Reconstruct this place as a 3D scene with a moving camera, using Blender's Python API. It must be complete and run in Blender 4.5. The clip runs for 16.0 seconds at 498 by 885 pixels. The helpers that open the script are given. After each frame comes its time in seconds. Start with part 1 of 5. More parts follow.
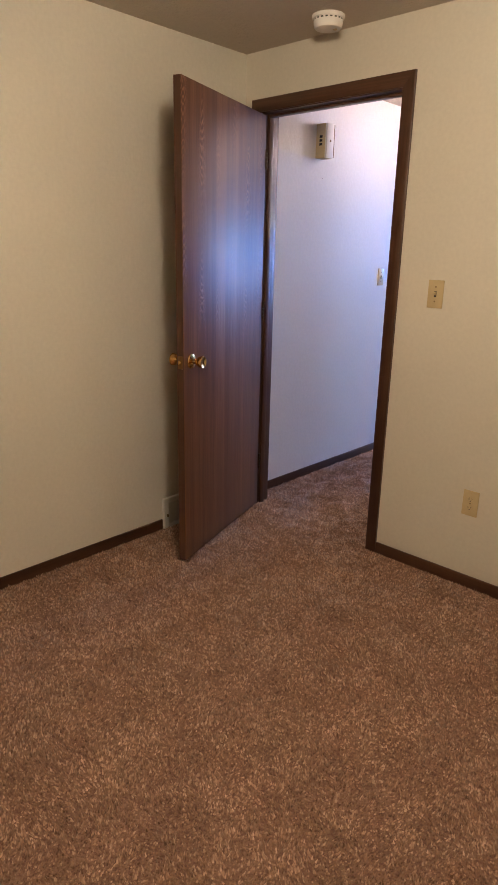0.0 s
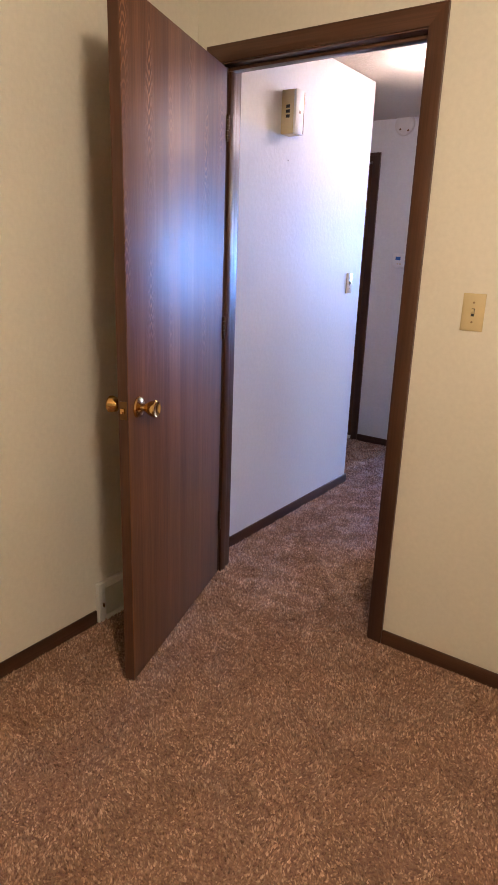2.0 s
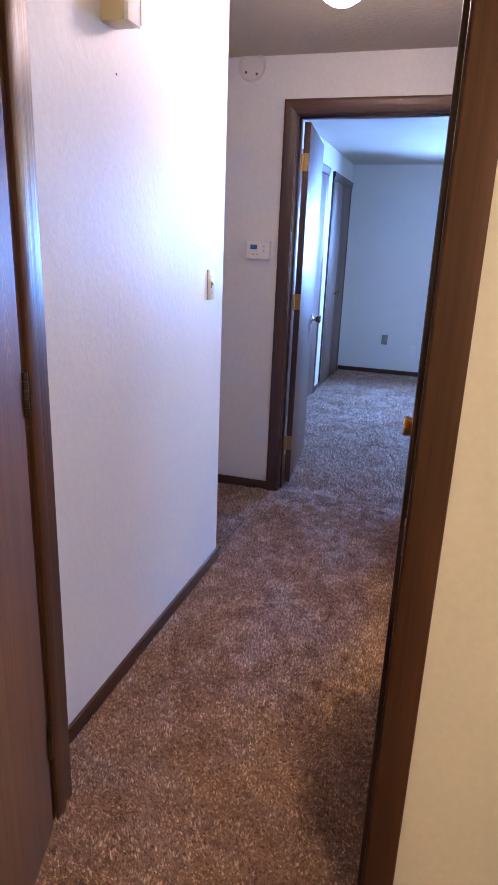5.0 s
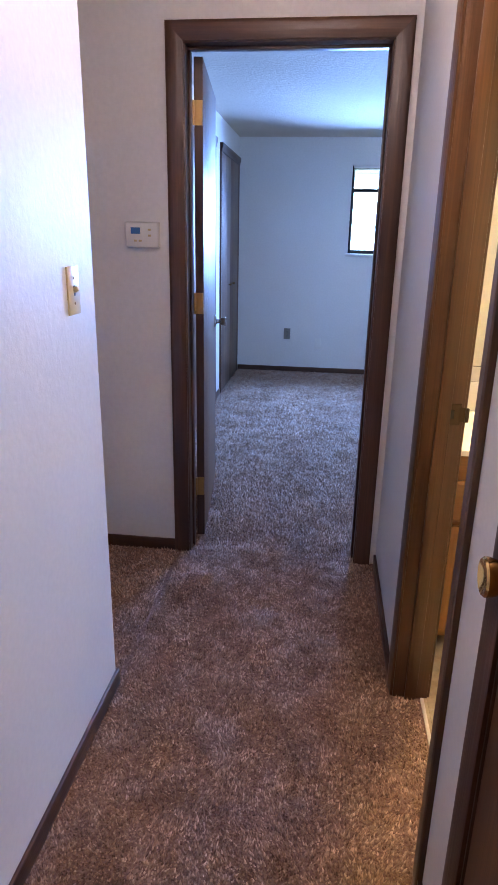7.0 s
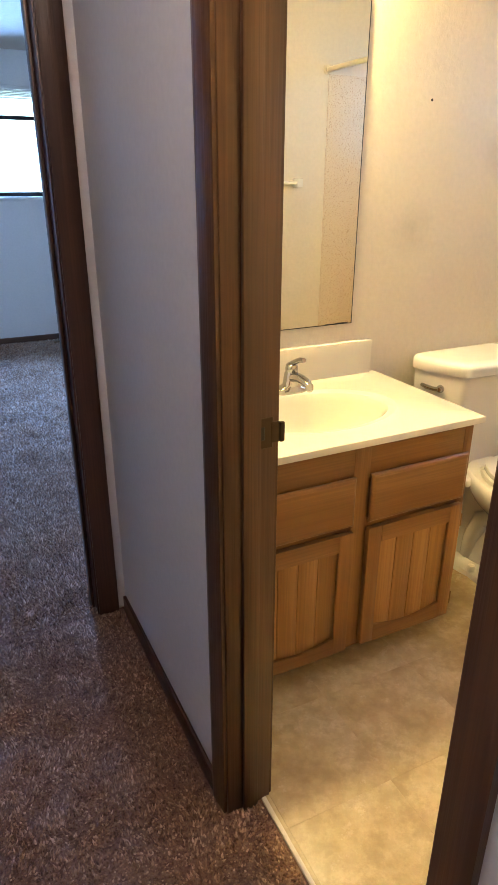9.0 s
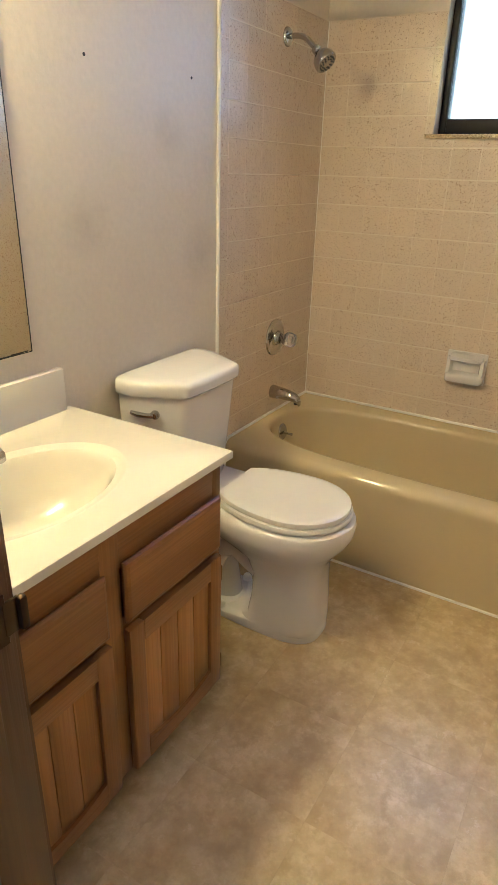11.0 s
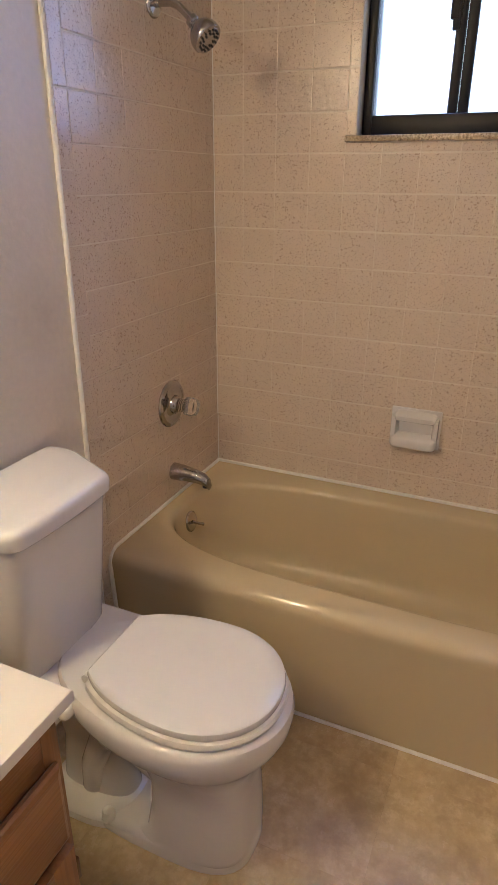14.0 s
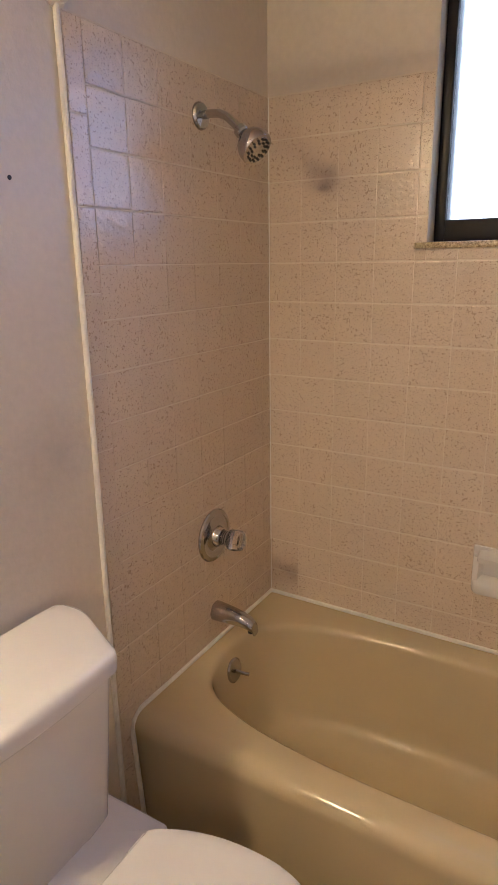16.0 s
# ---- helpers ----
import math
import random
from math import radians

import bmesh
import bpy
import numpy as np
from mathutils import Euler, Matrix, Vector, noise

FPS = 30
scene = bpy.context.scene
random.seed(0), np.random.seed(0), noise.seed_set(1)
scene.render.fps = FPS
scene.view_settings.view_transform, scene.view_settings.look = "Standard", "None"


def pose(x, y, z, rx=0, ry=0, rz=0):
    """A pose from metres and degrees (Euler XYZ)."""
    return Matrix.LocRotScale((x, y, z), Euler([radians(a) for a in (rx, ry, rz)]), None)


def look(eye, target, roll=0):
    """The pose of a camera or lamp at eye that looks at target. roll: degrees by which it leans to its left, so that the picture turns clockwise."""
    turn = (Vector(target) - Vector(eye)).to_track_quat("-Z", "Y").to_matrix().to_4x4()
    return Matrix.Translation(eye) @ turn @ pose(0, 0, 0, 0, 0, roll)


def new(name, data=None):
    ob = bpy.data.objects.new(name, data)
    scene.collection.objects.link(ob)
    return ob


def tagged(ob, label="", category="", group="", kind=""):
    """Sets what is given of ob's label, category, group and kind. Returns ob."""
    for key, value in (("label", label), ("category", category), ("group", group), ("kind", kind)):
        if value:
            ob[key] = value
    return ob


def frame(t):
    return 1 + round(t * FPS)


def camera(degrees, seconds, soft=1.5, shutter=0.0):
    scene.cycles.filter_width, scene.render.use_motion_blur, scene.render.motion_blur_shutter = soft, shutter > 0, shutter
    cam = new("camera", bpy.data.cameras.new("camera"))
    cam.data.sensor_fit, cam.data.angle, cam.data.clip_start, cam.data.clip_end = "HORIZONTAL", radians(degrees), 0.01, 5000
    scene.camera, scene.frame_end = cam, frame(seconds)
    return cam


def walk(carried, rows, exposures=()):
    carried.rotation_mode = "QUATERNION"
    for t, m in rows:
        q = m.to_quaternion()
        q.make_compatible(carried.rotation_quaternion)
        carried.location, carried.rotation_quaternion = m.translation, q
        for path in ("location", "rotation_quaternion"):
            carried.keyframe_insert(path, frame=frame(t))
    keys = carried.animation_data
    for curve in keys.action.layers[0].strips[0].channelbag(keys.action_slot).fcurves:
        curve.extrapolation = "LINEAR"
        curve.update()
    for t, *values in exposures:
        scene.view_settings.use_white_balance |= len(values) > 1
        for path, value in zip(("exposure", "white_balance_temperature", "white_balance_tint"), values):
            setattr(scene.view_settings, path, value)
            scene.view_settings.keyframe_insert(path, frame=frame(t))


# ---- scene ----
cam = camera(43.3, 16.0)
PATH = [
    (0, (-0.125, 0.182, 1.422), (-1.432, 1.579, 0.837), 1.2),
    (0.5, (-0.288, 0.29, 1.415), (-1.567, 1.716, 0.84), 1.6),
    (1, (-0.465, 0.452, 1.427), (-1.722, 1.893, 0.841), 1.6),
    (1.5, (-0.639, 0.571, 1.416), (-1.846, 2.058, 0.842), 2.0),
    (2, (-0.829, 0.67, 1.417), (-1.93, 2.236, 0.838), 2.0),
    (2.5, (-0.978, 0.833, 1.413), (-1.999, 2.454, 0.839), 2.0),
    (3, (-1.12, 1.02, 1.419), (-2.107, 2.658, 0.832), 2.1),
    (3.5, (-1.287, 1.189, 1.417), (-2.146, 2.897, 0.832), 2.2),
    (4, (-1.432, 1.319, 1.411), (-2.129, 3.094, 0.808), 2.4),
    (4.5, (-1.533, 1.519, 1.412), (-2.157, 3.321, 0.81), 2.1),
    (4.7, (-1.575, 1.586, 1.419), (-2.174, 3.398, 0.821), 2.2),
    (6.8, (-1.9, 2.474, 1.395), (-2.171, 4.358, 0.78), 1.3),
    (7, (-1.932, 2.568, 1.399), (-2.155, 4.455, 0.775), 1.1),
    (7.5, (-2.002, 2.758, 1.401), (-1.986, 4.65, 0.75), 1.9),
    (8, (-2.015, 2.964, 1.392), (-1.815, 4.831, 0.701), 1.5),
    (8.5, (-2.023, 3.152, 1.379), (-1.605, 4.963, 0.641), 0.6),
    (9, (-2.064, 3.343, 1.369), (-1.25, 5.001, 0.602), 0.1),
    (9.5, (-2.038, 3.495, 1.361), (-0.935, 4.964, 0.571), 0.5),
    (10, (-1.985, 3.612, 1.359), (-0.692, 4.901, 0.543), 1.3),
    (10.2, (-1.972, 3.66, 1.347), (-0.596, 4.858, 0.528), 1.4),
    (12.3, (-1.574, 4.033, 1.395), (0.143, 4.731, 0.645), 1.3),
    (12.5, (-1.53, 4.061, 1.393), (0.204, 4.713, 0.639), 1.2),
    (13, (-1.418, 4.095, 1.4), (0.326, 4.704, 0.634), 1.5),
    (13.5, (-1.293, 4.079, 1.396), (0.433, 4.75, 0.641), 1.0),
    (14, (-1.227, 4.067, 1.388), (0.46, 4.81, 0.612), 0.3),
    (14.5, (-1.15, 4.096, 1.384), (0.528, 4.839, 0.588), 0.7),
    (15, (-1.05, 4.132, 1.409), (0.637, 4.917, 0.677), -0.0),
    (15.5, (-0.969, 4.119, 1.443), (0.708, 5.03, 0.844), -0.5),
    (16, (-0.936, 4.129, 1.455), (0.711, 5.123, 0.91), -0.9),
]
LOOKS = [(0.0, 0.0, 6150, 6), (1.5, 0.36, 6100, 7), (2.5, 0.47, 6150, 8), (4.5, 0.60, 6200, 9), (7.0, 0.47, 6550, 8), (8.2, 0.54, 6850, 4), (9.2, 0.02, 7200, -2), (10.2, -0.18, 6450, -3), (12.3, -0.72, 5200, 11), (16.0, -0.70, 5750, 19)]
walk(cam, [(t, look(eye, target, roll)) for t, eye, target, roll in PATH], LOOKS)

# ---- world, lamps ----
world = bpy.data.worlds.new("world")
scene.world = world
world.use_nodes = True
sky = world.node_tree.nodes.new("ShaderNodeTexSky")
sky.sky_type, sky.sun_disc = "NISHITA", False
sky.sun_elevation, sky.sun_rotation = radians(35), radians(200)
world.node_tree.links.new(sky.outputs[0], world.node_tree.nodes["Background"].inputs[0])
world.node_tree.nodes["Background"].inputs[1].default_value = 0.12


def lamp(name, kind, place, watts, colour, size=0.1, aim=None, size_y=None, spread=180):
    data = bpy.data.lights.new(name, kind)
    data.energy, data.color = watts, colour
    if kind == "AREA":
        data.size, data.spread = size, radians(spread)
        if size_y:
            data.shape, data.size_y = "RECTANGLE", size_y
    else:
        data.shadow_soft_size = size
    ob = new(name, data)
    ob.matrix_world = look(place, aim) if aim else pose(*place)
    return ob


DAY = (0.19, 0.39, 1.0)
lamp("room_window_daylight", "AREA", (-1.39, 9.405, 1.67), 135, DAY, 0.64, (-2.2, 5.0, 0.5), 0.76, 115)
# added fill lamp at an unseen side opening, brightens the far room
lamp("room_side_fill", "AREA", (0.93, 7.6, 1.5), 12, DAY, 1.2, (-3, 7.2, 1.0), 1.1)
lamp("bath_window_daylight", "AREA", (0.755, 4.17, 1.81), 5.5, (0.22, 0.42, 1.0), 0.8, (-2.5, 4.0, 1.15), 0.55, 120)

# ---- materials ----


class Nodes:
    """A material with a few short ways to add nodes."""

    def __init__(self, name, rough=0.5, metal=0.0):
        self.mat = bpy.data.materials.new(name)
        self.mat.use_nodes = True
        self.tree = self.mat.node_tree
        self.bsdf = self.tree.nodes["Principled BSDF"]
        self.bsdf.inputs["Roughness"].default_value = rough
        self.bsdf.inputs["Metallic"].default_value = metal
        self.coord = self.add("ShaderNodeTexCoord").outputs["Object"]

    def add(self, kind):
        return self.tree.nodes.new(kind)

    def join(self, a, b):
        self.tree.links.new(a, b)

    def mapped(self, scale):
        n = self.add("ShaderNodeMapping")
        n.inputs["Scale"].default_value = scale
        self.join(self.coord, n.inputs[0])
        return n.outputs[0]

    def noise(self, scale, detail=4.0, rough=0.55, stretch=None):
        n = self.add("ShaderNodeTexNoise")
        n.inputs["Scale"].default_value, n.inputs["Detail"].default_value, n.inputs["Roughness"].default_value = scale, detail, rough
        self.join(self.mapped(stretch) if stretch else self.coord, n.inputs["Vector"])
        return n.outputs[0]

    def ramp(self, value, stops):
        n = self.add("ShaderNodeValToRGB")
        while len(n.color_ramp.elements) < len(stops):
            n.color_ramp.elements.new(0.5)
        for e, (p, c) in zip(n.color_ramp.elements, stops):
            e.position, e.color = p, (*c, 1.0) if len(c) == 3 else c
        self.join(value, n.inputs[0])
        return n.outputs[0]

    def mix(self, fac, a, b, blend="MIX"):
        n = self.add("ShaderNodeMix")
        n.data_type, n.blend_type = "RGBA", blend
        for sock, v in ((n.inputs[0], fac), (n.inputs[6], a), (n.inputs[7], b)):
            if isinstance(v, (int, float)):
                sock.default_value = v
            elif isinstance(v, tuple):
                sock.default_value = (*v, 1.0)
            else:
                self.join(v, sock)
        return n.outputs[2]

    def colour(self, v):
        if isinstance(v, tuple):
            self.bsdf.inputs["Base Color"].default_value = (*v, 1.0)
        else:
            self.join(v, self.bsdf.inputs["Base Color"])

    def bump(self, *heights):
        last = None
        for value, depth in heights:
            n = self.add("ShaderNodeBump")
            n.inputs["Strength"].default_value, n.inputs["Distance"].default_value = 1.0, depth
            self.join(value, n.inputs["Height"])
            if last:
                self.join(last, n.inputs["Normal"])
            last = n.outputs[0]
        self.join(last, self.bsdf.inputs["Normal"])

    def rough(self, value, low, high):
        n = self.add("ShaderNodeMapRange")
        n.inputs["To Min"].default_value, n.inputs["To Max"].default_value = low, high
        self.join(value, n.inputs[0])
        self.join(n.outputs[0], self.bsdf.inputs["Roughness"])


def grey(v):
    return (v, v, v)


def painted(name, base, dirt, rough=0.55, relief=0.0003, stains=()):
    m = Nodes(name, rough)
    big, fine = m.noise(1.3, 3), m.noise(60, 3)
    blot = m.ramp(big, [(0.35, grey(0)), (0.75, grey(1))])
    col = m.mix(blot, base, dirt)
    col = m.mix(m.ramp(fine, [(0.3, grey(0.94)), (0.7, grey(1))]), (0, 0, 0), col, "MIX")
    for place, size in stains:
        d = m.add("ShaderNodeVectorMath")
        d.operation = "DISTANCE"
        m.join(m.coord, d.inputs[0])
        d.inputs[1].default_value = place
        spot = m.ramp(d.outputs["Value"], [(0.0, grey(0.55)), (size, grey(0.0))])
        col = m.mix(m.mix(m.noise(22, 3), (0, 0, 0), spot), col, tuple(c * 0.5 for c in dirt))
    m.colour(col)
    orange = m.ramp(m.noise(38, 4, 0.6), [(0.4, grey(0)), (0.62, grey(1))])
    m.bump((orange, relief), (m.noise(2.5, 2), 0.004))
    m.rough(fine, rough - 0.08, rough + 0.08)
    return m.mat


def timber(name, dark, mid, light, rough=0.35, along="z", fine=1.0, flame=0.05):
    m = Nodes(name, rough)
    sq = {"z": (1, 1, flame), "x": (0.05, 1, 1), "y": (1, 0.05, 1)}[along]
    warp = m.noise(5 * fine, 3, 0.5, sq)
    rings = m.add("ShaderNodeTexWave")
    rings.wave_type, rings.bands_direction = "BANDS", "DIAGONAL"
    rings.inputs["Scale"].default_value, rings.inputs["Distortion"].default_value = 4.5 * fine, 11
    rings.inputs["Detail"].default_value, rings.inputs["Detail Scale"].default_value = 3, 1.2
    m.join(m.mapped(sq), rings.inputs["Vector"])
    pores = m.noise(170 * fine, 2, 0.6, {"z": (1, 1, 0.02), "x": (0.02, 1, 1), "y": (1, 0.02, 1)}[along])
    col = m.mix(m.ramp(rings.outputs[1], [(0.1, grey(0)), (0.95, grey(1))]), mid, light)
    col = m.mix(m.ramp(warp, [(0.35, grey(0.5)), (0.65, grey(0))]), col, dark)
    col = m.mix(m.ramp(pores, [(0.42, grey(0.26)), (0.56, grey(0))]), col, dark)
    m.colour(col)
    m.bump((pores, 0.0006), (rings.outputs[1], 0.0003))
    m.rough(warp, rough - 0.08, rough + 0.1)
    return m.mat


def veneer(name, dark, mid, light, rough):
    """Straight-grained veneer laid in narrow leaves, each with a flame of pointed arches near the top."""
    m = Nodes(name, rough)

    def calc(op, a, b=0.0):
        n = m.add("ShaderNodeMath")
        n.operation = op
        for sock, v in zip(n.inputs, (a, b)):
            if isinstance(v, (int, float)):
                sock.default_value = v
            else:
                m.join(v, sock)
        return n.outputs[0]

    split = m.add("ShaderNodeSeparateXYZ")
    m.join(m.coord, split.inputs[0])
    x, z = split.outputs[0], split.outputs[2]
    x = calc("ADD", x, calc("MULTIPLY", m.noise(3, 2, 0.5, (1, 1, 0.4)), 0.03))
    leaf = calc("FLOOR", calc("DIVIDE", x, 0.148))
    u = calc("SUBTRACT", calc("MODULO", x, 0.148), 0.074)
    lift = calc("MULTIPLY", calc("SINE", calc("MULTIPLY", leaf, 2.3)), 0.16)
    strong = calc("ADD", calc("MULTIPLY", calc("SINE", calc("MULTIPLY", leaf, 1.9)), 0.35), 0.6)
    arch = calc("ADD", z, calc("MULTIPLY", calc("MULTIPLY", u, u), 150.0))
    arch = calc("ADD", arch, calc("MULTIPLY", m.noise(12, 4, 0.65, (1, 1, 0.35)), 0.16))
    lines = calc("SINE", calc("MULTIPLY", arch, 190.0))
    up = calc("ADD", arch, lift)
    zone = m.ramp(calc("DIVIDE", up, 2.2), [(0.55, grey(0)), (0.60, grey(0.8)), (0.66, grey(0.5)), (0.71, grey(0.05)), (0.80, grey(0.3)), (0.86, grey(1)), (0.93, grey(0.8)), (0.97, grey(0))])
    near = m.ramp(calc("ABSOLUTE", u), [(0.014, grey(1)), (0.046, grey(0))])
    streak = m.noise(26, 4, 0.62, (1, 1, 0.012))
    broad = m.noise(7, 3, 0.5, (1, 1, 0.05))
    pores = m.noise(230, 2, 0.6, (1, 1, 0.018))
    col = m.mix(m.ramp(streak, [(0.36, grey(0)), (0.64, grey(1))]), mid, tuple(c * 1.15 for c in light))
    col = m.mix(m.ramp(broad, [(0.35, grey(0.6)), (0.65, grey(0))]), col, dark)
    col = m.mix(m.ramp(pores, [(0.42, grey(0.3)), (0.56, grey(0))]), col, dark)
    flame = calc("MULTIPLY", m.ramp(lines, [(0.2, grey(0)), (0.9, grey(0.85))]), calc("MULTIPLY", calc("MULTIPLY", zone, near), strong))
    grain = calc("MULTIPLY", m.ramp(lines, [(0.1, grey(0.45)), (0.7, grey(0))]), calc("MULTIPLY", calc("MULTIPLY", zone, near), strong))
    col = m.mix(grain, col, dark)
    # real arch grain, its lines brightened with the sheen they catch painted in
    col = m.mix(flame, col, tuple(c * 1.9 for c in light))
    m.colour(col)
    m.bump((pores, 0.0005), (flame, 0.0006))
    m.rough(broad, rough - 0.05, rough + 0.08)
    return m.mat


def plain(name, base, rough=0.4, metal=0.0, vary=0.06, scale=30.0, relief=0.0002):
    m = Nodes(name, rough, metal)
    n = m.noise(scale, 3)
    m.colour(m.mix(n, tuple(c * (1 - vary) for c in base), tuple(min(1, c * (1 + vary)) for c in base)))
    m.bump((m.noise(scale * 3, 2), relief))
    m.rough(m.noise(scale * 0.4, 2), max(0.02, rough - 0.05), rough + 0.05)
    return m.mat


def glow(name, colour, power):
    m = Nodes(name, 0.3)
    m.colour((0.9, 0.9, 0.9))
    m.bsdf.inputs["Emission Color"].default_value = (*colour, 1)
    m.bsdf.inputs["Emission Strength"].default_value = power
    return m.mat


WALL = painted("wall_paint", (0.74, 0.70, 0.61), (0.70, 0.66, 0.57), 0.5)
WALL_WHITE = painted("white_wall_paint", (0.76, 0.74, 0.72), (0.72, 0.70, 0.68), 0.5)
WALL_BATH = painted("bath_wall_paint", (0.73, 0.66, 0.57), (0.66, 0.59, 0.50), 0.42, 0.0004, [((-0.27, 5.066, 1.45), 0.09), ((-0.12, 5.066, 1.10), 0.12), ((-0.62, 5.066, 1.22), 0.10)])
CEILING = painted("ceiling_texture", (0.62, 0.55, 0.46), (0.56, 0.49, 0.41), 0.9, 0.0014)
DARK_WOOD = timber("dark_stained_wood", (0.028, 0.011, 0.006), (0.072, 0.029, 0.015), (0.11, 0.048, 0.025), 0.34)
DARK_WOOD_X = timber("dark_stained_wood_across", (0.028, 0.011, 0.006), (0.072, 0.029, 0.015), (0.11, 0.048, 0.025), 0.34, "x")
DARK_WOOD_Y = timber("dark_stained_wood_deep", (0.028, 0.011, 0.006), (0.072, 0.029, 0.015), (0.11, 0.048, 0.025), 0.34, "y")
# dark stained wood made lighter and warmer: the bathroom's glow is in the colour
LIT_WOOD = timber("lit_stained_wood", (0.036, 0.014, 0.006), (0.088, 0.038, 0.015), (0.13, 0.058, 0.023), 0.34)
LIT_WOOD_Y = timber("lit_stained_wood_deep", (0.036, 0.014, 0.006), (0.088, 0.038, 0.015), (0.13, 0.058, 0.023), 0.34, "y")
DOOR_WOOD = veneer("door_veneer", (0.066, 0.028, 0.016), (0.140, 0.062, 0.026), (0.190, 0.090, 0.041), 0.41)
DOOR_WOOD.node_tree.nodes["Principled BSDF"].inputs["Specular IOR Level"].default_value = 0.2
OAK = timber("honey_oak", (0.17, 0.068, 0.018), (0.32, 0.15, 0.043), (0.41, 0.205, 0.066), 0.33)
# the same honey oak, darkened: shade on frame and drawer fronts put into the colour
OAK_SHADED = timber("shaded_oak", (0.13, 0.051, 0.014), (0.245, 0.112, 0.033), (0.31, 0.15, 0.049), 0.33)
OAK_SHADED_X = timber("shaded_oak_across", (0.13, 0.051, 0.014), (0.245, 0.112, 0.033), (0.31, 0.15, 0.049), 0.33, "x")
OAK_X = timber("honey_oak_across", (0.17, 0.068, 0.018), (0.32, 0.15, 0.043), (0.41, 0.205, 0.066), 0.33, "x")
CHROME = plain("chrome", (0.46, 0.45, 0.45), 0.10, 1.0, 0.04)
NICKEL = plain("brushed_nickel", (0.50, 0.48, 0.46), 0.24, 1.0, 0.06)
BRASS = plain("brass", (0.70, 0.45, 0.16), 0.16, 1.0, 0.08)
AGED_BRASS = plain("aged_brass", (0.20, 0.12, 0.055), 0.35, 1.0, 0.15)
IVORY = plain("ivory_plastic", (0.60, 0.48, 0.27), 0.38)
WHITE_PLASTIC = plain("white_plastic", (0.78, 0.76, 0.72), 0.4)
PORCELAIN = plain("white_porcelain", (0.74, 0.715, 0.69), 0.08, 0.0, 0.02)
TUB = plain("tan_enamel", (0.56, 0.465, 0.295), 0.11, 0.0, 0.03, 6)
MARBLE = plain("cultured_marble", (0.76, 0.705, 0.60), 0.16, 0.0, 0.02, 8)
DARK_METAL = plain("tarnished_metal", (0.07, 0.045, 0.025), 0.4, 0.8, 0.2)
BLACK = plain("black_rubber", (0.012, 0.011, 0.010), 0.5)
BRONZE = plain("dark_bronze_aluminium", (0.014, 0.013, 0.016), 0.4, 0.1)
BRONZE.node_tree.nodes["Principled BSDF"].inputs["Specular IOR Level"].default_value = 0.2
CAULK = plain("white_caulk", (0.80, 0.78, 0.73), 0.5, 0, 0.12, 40, 0.002)
GROUT = plain("grout", (0.70, 0.62, 0.51), 0.8, 0, 0.1, 60, 0.001)

# ---- mesh helpers ----


def box(bm, x0, x1, y0, y1, z0, z1, bevel=0.0, steps=2):
    m = Matrix.LocRotScale(((x0 + x1) / 2, (y0 + y1) / 2, (z0 + z1) / 2), None, (x1 - x0, y1 - y0, z1 - z0))
    vs = bmesh.ops.create_cube(bm, size=1.0, matrix=m)["verts"]
    if bevel:
        es = list({e for v in vs for e in v.link_edges})
        bmesh.ops.bevel(bm, geom=es, offset=bevel, segments=steps, profile=0.5, affect="EDGES")
    return bm


def loft(bm, rings, cap=(True, True), closed=True):
    rows = [[bm.verts.new(p) for p in r] for r in rings]
    n = len(rows[0])
    for a, b in zip(rows, rows[1:]):
        for i in range(n if closed else n - 1):
            j = (i + 1) % n
            bm.faces.new((a[i], a[j], b[j], b[i]))
    if cap[0]:
        bm.faces.new(rows[0][::-1])
    if cap[1]:
        bm.faces.new(rows[-1])
    return bm


def lathe(bm, profile, m=None, n=24):
    m = m or Matrix()
    rings = [[m @ Vector((r * math.cos(2 * math.pi * i / n), r * math.sin(2 * math.pi * i / n), h)) for i in range(n)] for r, h in profile]
    return loft(bm, rings)


def tube(bm, pts, r, n=12):
    pts = [Vector(p) for p in pts]
    rings = []
    for i, p in enumerate(pts):
        d = (pts[min(i + 1, len(pts) - 1)] - pts[max(i - 1, 0)]).normalized()
        q = d.to_track_quat("Z", "Y").to_matrix() if i == 0 else last.rotation_difference(d).to_matrix() @ q
        last = d
        rr = r[i] if isinstance(r, (list, tuple)) else r
        rings.append([p + q @ Vector((rr * math.cos(2 * math.pi * k / n), rr * math.sin(2 * math.pi * k / n), 0)) for k in range(n)])
    return loft(bm, rings)


def mesh_of(name, bm, material, smooth=False):
    bmesh.ops.recalc_face_normals(bm, faces=bm.faces)
    data = bpy.data.meshes.new(name)
    bm.to_mesh(data)
    bm.free()
    data.materials.append(material)
    if smooth:
        data.polygons.foreach_set("use_smooth", [True] * len(data.polygons))
        data.set_sharp_from_angle(angle=radians(35))
    return data


def part(name, bm, material, parent, label="", smooth=True):
    ob = new(name, mesh_of(name, bm, material, smooth))
    ob.parent = parent
    return tagged(ob, label)


def thing(name, place, label, category, group="", kind="", rz=0.0):
    ob = new(name)
    ob.empty_display_size = 0.1
    ob.matrix_world = pose(*place, 0, 0, rz)
    return tagged(ob, label, category, group, kind)


def solid(name, bm, material, label, category, kind="", smooth=False):
    return tagged(new(name, mesh_of(name, bm, material, smooth)), label, category, kind=kind)


def boxes(*specs, bevel=0.0):
    bm = bmesh.new()
    for s in specs:
        box(bm, *s, bevel=bevel)
    return bm


